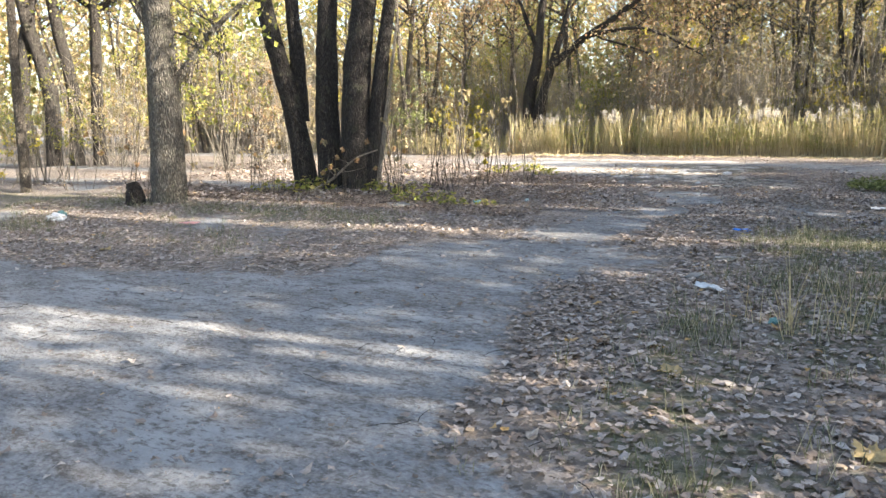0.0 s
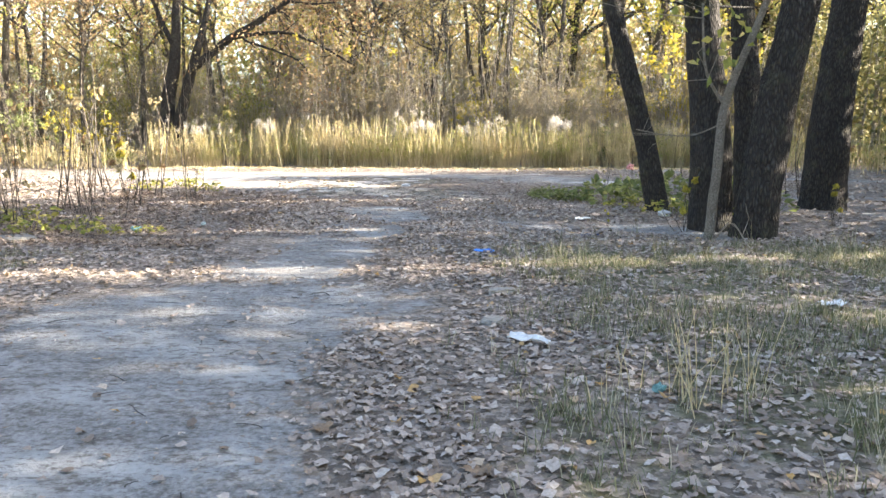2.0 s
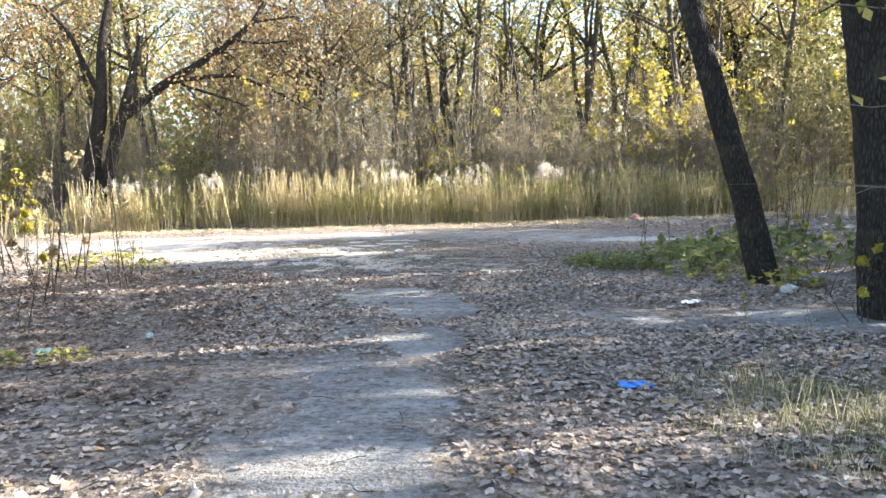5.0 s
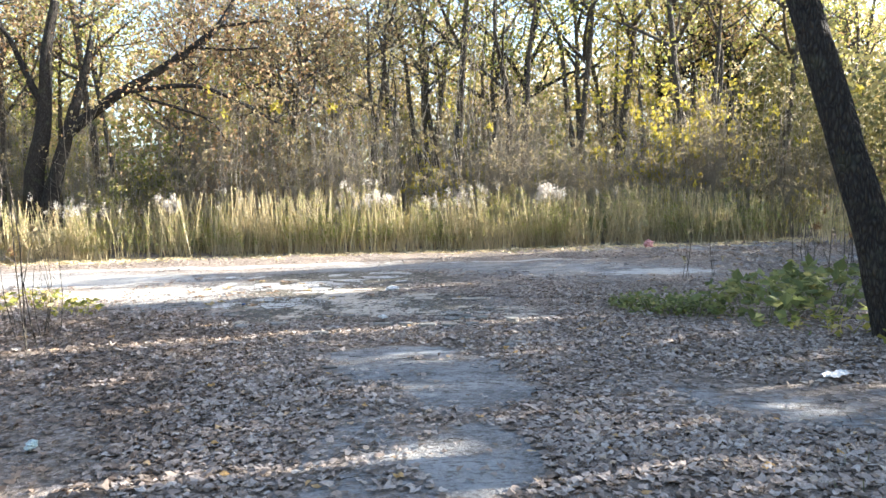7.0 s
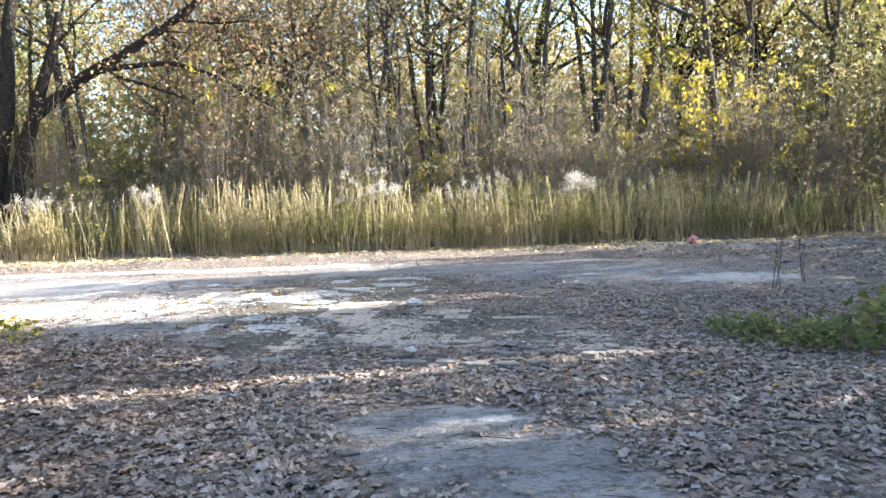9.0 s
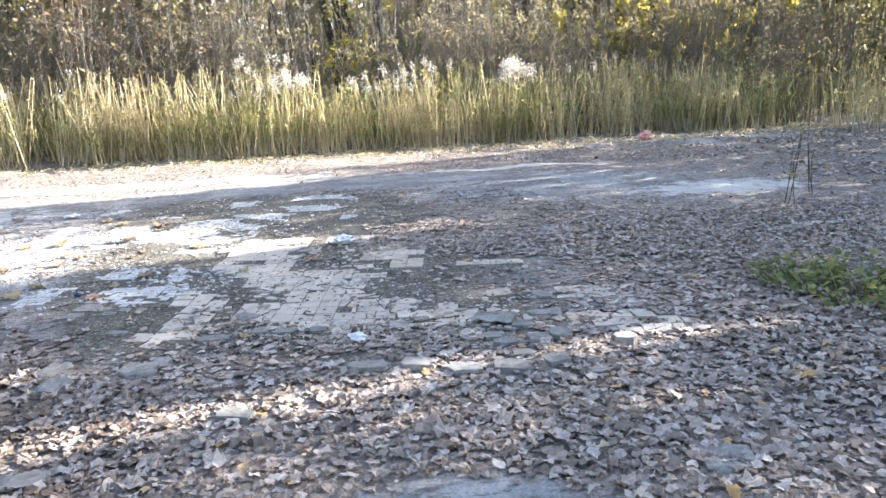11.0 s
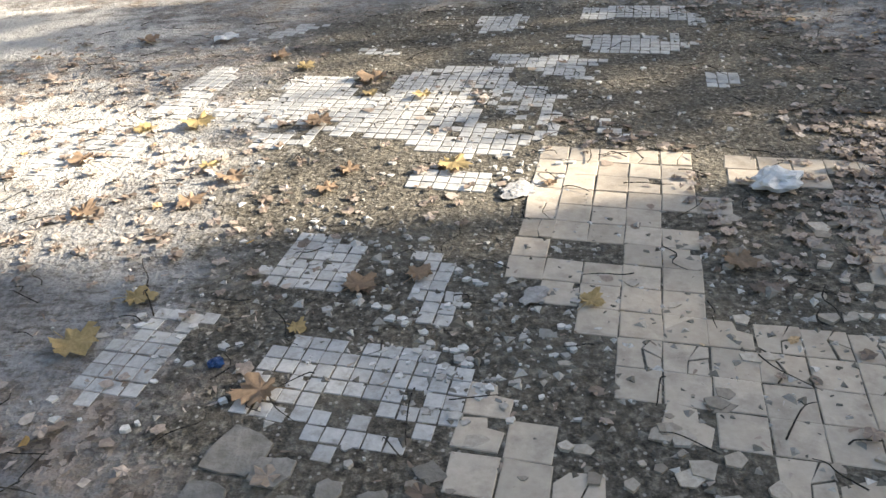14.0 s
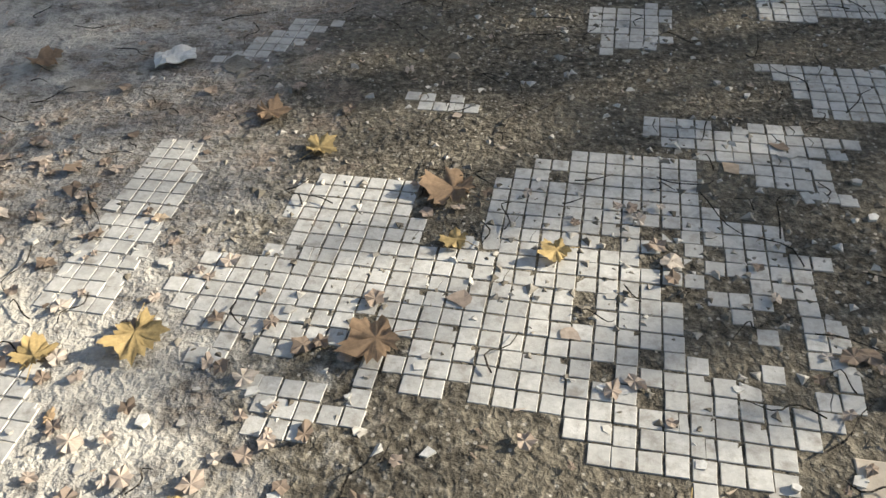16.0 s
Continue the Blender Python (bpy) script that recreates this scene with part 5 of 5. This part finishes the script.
def slab(x, y, w, d, h, seed, label, mat):
    """A flat broken piece with a jagged outline and a chipped rim."""
    g = np.random.default_rng(seed)
    k = 11
    w, d = w * 0.86, d * 0.86
    a = np.linspace(0, 2 * np.pi, k, endpoint=False) + g.normal(size=k) * 0.13
    r = 1 / np.maximum(np.abs(np.cos(a)), np.abs(np.sin(a))) ** 0.8 * g.uniform(0.78, 1.06, k) * 0.5
    bm = bmesh.new()
    low = [bm.verts.new((r[i] * math.cos(a[i]) * w, r[i] * math.sin(a[i]) * d, -0.03)) for i in range(k)]
    rim = [bm.verts.new((r[i] * math.cos(a[i]) * w, r[i] * math.sin(a[i]) * d, h * g.uniform(0.86, 0.96))) for i in range(k)]
    top = [bm.verts.new((r[i] * math.cos(a[i]) * w * 0.95, r[i] * math.sin(a[i]) * d * 0.95, h + g.normal() * 0.001)) for i in range(k)]
    mid = bm.verts.new((0, 0, h))
    for i in range(k):
        j = (i + 1) % k
        bm.faces.new((low[i], low[j], rim[j], rim[i]))
        bm.faces.new((rim[i], rim[j], top[j], top[i]))
        bm.faces.new((top[i], top[j], mid))
    ob = part("slab", bm, mat, None, label, False)
    ob.location, ob.rotation_euler = (x, y, 0.002), (g.normal() * 0.02, g.normal() * 0.02, TILT + g.normal() * 0.12)
    tagged(ob, label, "slab", "stones and rubble")


TILT = radians(-10.5)
FLAT = "flat broken slab of grey screed at the tile edge"
for i, (x, y, w, d, h) in enumerate(((-0.95, 7.66, 0.17, 0.17, 0.007), (-0.86, 7.6, 0.12, 0.1, 0.007), (-1.0, 7.52, 0.13, 0.12, 0.007), (-0.8, 7.5, 0.1, 0.08, 0.006), (0.25, 6.88, 0.16, 0.09, 0.016), (0.42, 6.86, 0.12, 0.09, 0.014), (-0.12, 6.87, 0.22, 0.1, 0.014), (0.85, 6.8, 0.14, 0.13, 0.014),
                                     (0.98, 6.86, 0.11, 0.1, 0.014), (0.72, 6.78, 0.1, 0.1, 0.014), (1.62, 6.76, 0.14, 0.09, 0.02), (1.48, 6.62, 0.14, 0.1, 0.02), (1.3, 6.5, 0.12, 0.08, 0.02), (-0.72, 7.55, 0.07, 0.07, 0.007), (1.75, 7.1, 0.16, 0.12, 0.012), (1.5, 7.2, 0.2, 0.16, 0.012), (0.12, 6.9, 0.12, 0.1, 0.02))):
    slab(x, y, w, d, h, 260 + i, FLAT, M_STONE)
for i, (x, y, w, d, h) in enumerate(((0.64, 6.27, 0.22, 0.1, 0.026), (0.88, 6.24, 0.22, 0.14, 0.026))):
    slab(x, y, w, d, h, 290 + i, "thick broken piece of pale tan edging in leaves", M_EDGING)
for i, (x, y, w, d, h) in enumerate(((1.07, 6.11, 0.2, 0.12, 0.032), (1.28, 6.08, 0.22, 0.14, 0.032), (1.5, 6.1, 0.16, 0.11, 0.03), (1.36, 6.21, 0.14, 0.09, 0.03), (1.29, 6.48, 0.11, 0.07, 0.02), (1.33, 6.38, 0.14, 0.09, 0.03), (1.5, 6.38, 0.15, 0.11, 0.03), (1.63, 6.42, 0.16, 0.15, 0.03), (1.91, 6.28, 0.14, 0.11, 0.03), (0.07, 5.92, 0.2, 0.12, 0.025))):
    slab(x, y, w, d, h, 310 + i, "broken piece of grey concrete edging in leaves", M_STONE)
crumple("cement_lump", "pale crumbling lump of cement beside tan tiles", "rubble", -0.26, 8.9, (0.13, 0.1, 0.02), M_CEMENT, 21)

# small rubble chips and twigs
g = np.random.default_rng(77)
n = 26000
x, y = g.uniform(-3.2, 2.4, n), g.uniform(6.2, 11.6, n)
keep = g.random(n) < masks(x, y)[1] * (0.45 + 0.5 * wave(x, y, 3.5))
x, y = x[keep], y[keep]
n = len(x)
tet = np.array([[1, 0, 0], [-0.5, 0.87, 0], [-0.5, -0.87, 0], [0.3, 0.15, 0.5], [-0.5, -0.1, 0.45]])
s = 0.006 * g.uniform(0.4, 2.0, n) ** 1.6 * np.where(g.random(n) < 0.05, 1.6, 1)
V = tet[None] * g.uniform(0.6, 1.4, (n, 5, 1)) * s[:, None, None]
t = g.uniform(0, 6.28, n)[:, None]
V = np.stack([x[:, None] + V[..., 0] * np.cos(t) - V[..., 1] * np.sin(t), y[:, None] + V[..., 0] * np.sin(t) + V[..., 1] * np.cos(t), height(x, y)[:, None] + V[..., 2]], -1).reshape(-1, 3)
F = np.concatenate([np.arange(n)[:, None] * 5 + np.array([q]) for q in ([0, 1, 3], [1, 4, 3], [1, 2, 4], [2, 3, 4], [2, 0, 3])])
tagged(part_np("rubble", V, [F], M_CHIP), "small chips of tile and concrete on dark soil", "rubble", kind="stuff")


def twig_stuff(n, x0, x1, y0, y1, seed):
    g = np.random.default_rng(seed)
    bits = []
    for _ in range(n):
        x, y, a, L = g.uniform(x0, x1), g.uniform(y0, y1), g.uniform(0, 6.28), g.uniform(0.04, 0.2)
        d = np.array([math.cos(a), math.sin(a), 0]) * L
        p = np.array([x, y, float(height(np.array(x), np.array(y))) + 0.012])
        bits.append(tube([p, p + d * 0.35 + np.array([g.normal() * 0.014, g.normal() * 0.014, 0.003]), p + d * 0.7 + np.array([g.normal() * 0.014, g.normal() * 0.014, 0.004]), p + d], [0.0024, 0.0021, 0.0017, 0.001], 4, 0.1, 8, g))
    V, F = merge(bits)
    tagged(part_np("twigs", V, [F], M_BARK), "scattered dry twigs on the ground", "twigs", kind="stuff")


twig_stuff(560, -3.0, 2.8, 6.0, 11.5, 78)
twig_stuff(420, -3.0, 5.5, -5.0, 6.0, 79)

# ---- tile floor remains ----
TILT = radians(-10.5)
U, W = np.array([math.cos(TILT), math.sin(TILT)]), np.array([-math.sin(TILT), math.cos(TILT)])
ORIGIN = np.array([-0.155, 9.285])


def tile_mesh(name, pitch, thick, mat, cut, seed):
    """A worn tile with a bevelled rim; cut: 0 whole, below 0 cracked into two or three pieces, else the share of a corner broken away."""
    g = np.random.default_rng(seed)
    h = pitch * (0.488 if pitch > 0.08 else 0.456)
    rings = [[(-h, -h), (h, -h), (h, h), (-h, h)]]
    if cut > 0:
        rings = [[(-h, -h), (h, -h), (h, h * (1 - 2 * cut)), (h * (0.75 - cut), h * (0.5 - cut * 0.4)), (h * (1 - 2 * cut), h), (-h, h)]]
    elif cut < 0:
        a0, a1, a2 = (h * g.uniform(-0.6, 0.6) for _ in range(3))
        q, w = (h * g.uniform(-0.25, 0.25), h * g.uniform(-0.3, 0.3)), h * 0.028
        rings = [[(-h, -h), (a0 - w, -h), (q[0] - w, q[1]), (a1 - w, h), (-h, h)], [(a0 + w, -h), (h, -h), (h, h), (a1 + w, h), (q[0] + w, q[1])]]
        if cut < -1:
            rings[1:] = [[(a0 + w, -h), (h, -h), (h, a2 - w), (q[0] + w, q[1] - w)], [(q[0] + w, q[1] + w), (h, a2 + w), (h, h), (a1 + w, h)]]
    V, F4, caps, o = [], [], [], 0
    for ring in rings:
        ring = [(a + g.normal() * pitch * 0.012, b + g.normal() * pitch * 0.012) for a, b in ring]
        k, dz = len(ring), g.uniform(-0.0015, 0.0008) * (len(rings) > 1)
        mx, my = sum(a for a, b in ring) / k, sum(b for a, b in ring) / k
        V += [(a, b, -0.02) for a, b in ring] + [(a, b, thick - 0.0015 + dz) for a, b in ring] + [(mx + (a - mx) * 0.95, my + (b - my) * 0.95, thick + dz) for a, b in ring]
        F4 += [(o + i, o + (i + 1) % k, o + k + (i + 1) % k, o + k + i) for i in range(k)] + [(o + k + i, o + k + (i + 1) % k, o + 2 * k + (i + 1) % k, o + 2 * k + i) for i in range(k)]
        caps.append(np.array([[o + 2 * k + i for i in range(k)]]))
        o += 3 * k
    return mesh_np(name, V, [np.array(F4)] + caps, mat)


def tile_patch(name, label, polys, pitch, thick, mat, drop, seed, holes=(), limit=300, broken=0.15):
    g = np.random.default_rng(seed)
    t = thing(name, label, "tile floor", kind="structure")
    lift = 0.004 - thick
    meshes = [tile_mesh("tile", pitch, thick, mat, c, seed + i) for i, c in enumerate((0, 0, 0, -1, -2, -1, 0.16, 0.28, 0.42, -2) if pitch > 0.08 else (0, 0, 0, 0.12, 0.2, 0.35, -1, 0.3, 0.25, -1))]
    ia, ib = np.meshgrid(np.arange(-60, 60), np.arange(-80, 60))
    P = ORIGIN + (ia.reshape(-1, 1) + 0.5) * pitch * U + (ib.reshape(-1, 1) + 0.5) * pitch * W
    depth = np.max([inside(poly, P[:, 0], P[:, 1]) for poly in polys], 0)
    ok = depth > -pitch * 0.12
    for cx, cy, r in holes:
        ok &= np.hypot(P[:, 0] - cx, P[:, 1] - cy) > r
    clump = wave(P[:, 0], P[:, 1], 7.0) + 0.6 * g.normal(size=len(P))
    ok &= clump < np.quantile(clump, 1 - drop)
    P, depth = P[ok], depth[ok]
    near = np.argsort(np.hypot(P[:, 0] + 0.8, P[:, 1] - 8.6))
    P, depth = P[near], depth[near]
    for j, (x, y) in enumerate(P):
        rim = 1.0 if depth[j] < pitch * 0.6 and g.random() < broken * 0.9 else 0.0
        sink = 0.0012 * abs(g.normal())
        m = Matrix.LocRotScale((x + g.normal() * (0.001 + 0.006 * rim), y + g.normal() * (0.001 + 0.006 * rim), lift - sink), Euler((g.normal() * (0.012 + 0.02 * rim), g.normal() * (0.012 + 0.02 * rim), TILT + g.normal() * (0.012 + 0.09 * rim))), None)
        if j < limit:
            ob = new("tile", meshes[int(g.integers(3, 10)) if rim or g.random() < broken else int(g.integers(0, 3))])
            ob.parent, ob.matrix_basis = t, m
    rest = P[limit:]
    if len(rest):
        me = meshes[0]
        v0 = np.empty(len(me.vertices) * 3)
        me.vertices.foreach_get("co", v0)
        v0 = v0.reshape(-1, 3)
        rot = np.array([[math.cos(TILT), math.sin(TILT)], [-math.sin(TILT), math.cos(TILT)]])
        flat = v0[:, :2] @ rot
        V = np.concatenate([np.column_stack([flat + p, v0[:, 2] + lift - 0.001]) for p in rest])
        k = len(v0)
        quads = np.array([p.vertices[:] for p in me.polygons])
        F = np.concatenate([quads + i * k for i in range(len(rest))])
        tagged(part_np("tiles", V, [F], mat, t), "joined run of the same small tiles", kind="stuff")
    return t


W_MAIN = [(-1.71, 9.78), (-1.61, 9.92), (-1.39, 9.92), (-1.45, 10.12), (-1.37, 10.26), (-1.09, 10.21), (-1.05, 9.94), (-0.88, 9.93), (-0.85, 10.21), (-0.58, 10.3), (-0.27, 10.24), (-0.27, 10.04), (-0.11, 9.95), (-0.02, 9.82), (-0.09, 9.75), (-0.05, 9.59), (-0.12, 9.33),
          (-0.27, 9.31), (-0.29, 9.2), (-0.45, 9.21), (-0.64, 9.27), (-0.71, 9.38), (-1.14, 9.47), (-1.14, 9.36), (-1.45, 9.37), (-1.48, 9.45), (-1.66, 9.49), (-1.58, 9.62)]
W_EDGE = [[(-2.02, 9.72), (-1.86, 9.70), (-1.74, 10.43), (-1.93, 10.48)], [(-2.4, 9.7), (-1.91, 9.58), (-1.9, 9.35), (-2.3, 9.1)]]
W_FAR = [[(-0.38, 10.51), (-0.03, 10.44), (0.23, 10.31), (-0.02, 10.11), (-0.19, 10.25), (-0.35, 10.37)], [(0.02, 10.2), (0.12, 10.18), (0.12, 10.06), (0.02, 10.08)], [(-0.44, 11.22), (-0.15, 11.25), (-0.15, 10.95), (-0.44, 10.9)],
         [(-1.86, 10.96), (-1.55, 11.27), (-1.4, 11.2), (-1.75, 10.92)], [(0.09, 10.77), (0.29, 10.73), (0.69, 10.7), (0.76, 10.54), (0.55, 10.38), (0.21, 10.44)], [(0.63, 11.13), (0.87, 11.1), (0.9, 10.87), (0.63, 10.85)], [(0.66, 9.9), (0.82, 9.88), (0.82, 10.06), (0.68, 10.08)], [(0.2, 11.1), (0.8, 11.05), (0.85, 11.3), (0.25, 11.35)], [(-1.1, 10.67), (-0.85, 10.6), (-0.87, 10.53), (-1.1, 10.56)]]
W_NEAR = [[(-0.69, 9.10), (-0.36, 9.04), (-0.40, 8.90), (-0.66, 8.96)], [(0.1, 9.57), (0.15, 9.56), (0.17, 9.37), (0.24, 9.33), (0.11, 9.35)], [(-1.10, 8.38), (-1.0, 8.63), (-0.95, 8.63), (-0.77, 8.50), (-0.84, 8.28), (-1.05, 8.33)],
          [(-0.6, 8.48), (-0.52, 8.48), (-0.45, 8.17), (-0.57, 8.13)], [(-1.36, 8.23), (-1.19, 8.19), (-1.25, 7.95), (-1.29, 7.87), (-1.44, 7.80), (-1.47, 7.92)],
          [(-0.99, 7.98), (-0.86, 8.12), (-0.8, 8.06), (-0.56, 8.02), (-0.38, 7.9), (-0.42, 7.75), (-0.6, 7.66), (-0.77, 7.66), (-0.85, 7.8), (-0.99, 7.78)]]
T_LEFT = [(-0.15, 9.29), (0.39, 9.18), (0.33, 8.9), (0.45, 8.76), (0.42, 8.67), (0.24, 8.69), (0.3, 8.57), (0.25, 8.3), (0.22, 8.1), (-0.08, 8.12), (-0.15, 8.21), (-0.21, 8.31), (-0.3, 8.35), (-0.22, 8.89)]
T_BAG = [(0.52, 9.13), (0.85, 9.07), (0.74, 8.84), (0.5, 8.9)]
T_MID = [(-0.08, 8.15), (0.23, 8.18), (0.4, 8.12), (0.56, 8.12), (0.64, 7.99), (0.87, 7.94), (0.81, 7.78), (0.67, 7.66), (0.67, 7.5), (0.75, 7.38), (0.69, 7.2), (1.06, 7.29), (0.95, 7.0), (0.88, 6.92), (0.66, 6.93),
         (0.63, 6.7), (0.42, 6.69), (0.44, 6.92), (0.13, 6.98), (0.0, 7.08), (-0.03, 7.37), (0.13, 7.47), (0.2, 7.46), (0.23, 7.63), (0.06, 7.69), (0.08, 7.8), (-0.06, 7.83)]
T_EAST = [(0.96, 9.11), (1.68, 8.93), (2.08, 8.66), (1.98, 8.52), (1.61, 8.62), (1.24, 8.65), (1.14, 8.3), (1.08, 8.16), (1.29, 8.11), (1.84, 7.92), (1.81, 7.81), (1.16, 7.93), (0.86, 8.01), (0.66, 8.09), (0.73, 8.33), (0.77, 8.67), (0.87, 8.71)]
T_RIM = [(0.97, 7.06), (1.24, 7.06), (1.35, 6.88), (1.3, 6.74), (1.29, 6.59), (0.94, 6.61), (1.09, 6.75), (0.95, 6.93)]
T_NEAR = [(-0.41, 7.92), (-0.29, 7.87), (-0.28, 7.77), (-0.18, 7.76), (-0.19, 7.55), (-0.1, 7.54), (-0.12, 7.3), (-0.17, 7.07), (-0.3, 7.02), (-0.28, 6.88), (-0.45, 6.89), (-0.55, 7.02), (-0.45, 7.15), (-0.38, 7.33), (-0.42, 7.57)]
tile_patch("mosaic_floor", "worn patch of small white square floor tiles", [W_MAIN], 0.0525, 0.006, M_WHITETILE, 0.12, 301, ((-0.33, 9.56, 0.07), (-1.26, 9.55, 0.07), (-0.98, 10.12, 0.08), (-0.64, 9.71, 0.05)))
tile_patch("mosaic_floor", "broken strip of small white floor tiles in soil", W_EDGE, 0.0525, 0.006, M_WHITETILE, 0.06, 302)
tile_patch("mosaic_floor", "scattered islands of small white tiles in dark soil", W_FAR, 0.0525, 0.006, M_WHITETILE, 0.15, 303)
tile_patch("mosaic_floor", "broken islands of small white tiles near rubble", W_NEAR, 0.0525, 0.006, M_WHITETILE, 0.07, 304, ((-0.72, 7.8, 0.06), (-0.6, 7.73, 0.04)), broken=0.08)
tile_patch("tan_tile_floor", "worn floor of square tan tiles with missing pieces", [T_LEFT, T_BAG], 0.1175, 0.012, M_TANTILE, 0.0, 305, ((-0.06, 8.49, 0.07),))
tile_patch("tan_tile_floor", "cracked floor of square tan tiles under leaves", [T_MID], 0.1175, 0.012, M_TANTILE, 0.07, 306, broken=0.5)
tile_patch("tan_tile_floor", "broken tan tiles fading into leaf litter", [T_EAST, T_RIM, [(1.75, 6.72), (1.84, 6.58), (2.01, 6.42), (2.32, 6.36), (2.6, 6.5), (2.6, 6.72), (2.33, 6.67), (2.1, 6.72)], [(1.85, 6.95), (1.92, 7.2), (2.3, 7.2), (2.5, 7.05), (2.3, 6.85), (1.95, 6.83)], [(1.53, 6.82), (1.68, 6.82), (1.66, 6.7), (1.53, 6.7)]],
           0.1175, 0.012, M_TANTILE, 0.13, 308, broken=0.6)
tile_patch("tan_tile_floor", "broken corner of square tan tiles", [T_NEAR], 0.1175, 0.012, M_TANTILE, 0.05, 307, broken=0.55)


def shards(name, label, n, spread, size, mat, seed):
    """Loose splinters of tile, thickest round the given centres (x, y, radius)."""
    g = np.random.default_rng(seed)
    C = np.array(spread)[g.integers(0, len(spread), n)]
    x, y = C[:, 0] + g.normal(size=n) * C[:, 2], C[:, 1] + g.normal(size=n) * C[:, 2]
    k = 5
    a = np.linspace(0, 2 * np.pi, k, endpoint=False) + g.normal(size=(n, k)) * 0.22
    r = size * g.uniform(0.25, 1.0, (n, 1)) ** 1.3 * g.uniform(0.6, 1.15, (n, k))
    X, Y = x[:, None] + r * np.cos(a), y[:, None] + r * np.sin(a) * 0.8
    z = height(x, y)[:, None] + 0.004 + g.uniform(0, 0.007, (n, 1)) + (X - x[:, None]) * g.normal(size=(n, 1)) * 0.05
    V = np.concatenate([np.stack([X, Y, z - 0.012], -1), np.stack([X, Y, z], -1)], 1).reshape(-1, 3)
    o = np.arange(n)[:, None] * 2 * k
    sides = np.concatenate([o + np.array([[i, (i + 1) % k, k + (i + 1) % k, k + i]]) for i in range(k)])
    tagged(part_np(name, V, [sides, o + np.arange(k, 2 * k)[None]], mat), label, "rubble", kind="stuff")


shards("tile_shards", "broken bits of white tile in dark soil", 300, [(-0.55, 7.98, 0.16), (-0.3, 8.0, 0.14), (-0.85, 8.45, 0.14), (-0.5, 8.3, 0.1), (-0.25, 9.05, 0.1), (-1.3, 8.0, 0.15), (-0.7, 9.3, 0.3), (-1.6, 9.6, 0.3), (0.2, 10.3, 0.3)], 0.022, M_WHITECHIP, 401)
shards("tile_shards", "splintered bits of tan tile among leaves", 330, [(0.1, 7.6, 0.2), (0.9, 7.6, 0.25), (0.5, 8.4, 0.18), (0.3, 7.0, 0.25), (1.3, 7.3, 0.3), (1.0, 6.8, 0.25), (-0.3, 7.3, 0.15), (1.5, 8.3, 0.3), (2.0, 6.8, 0.25), (1.4, 6.5, 0.25)], 0.042, M_TANCHIP, 402)
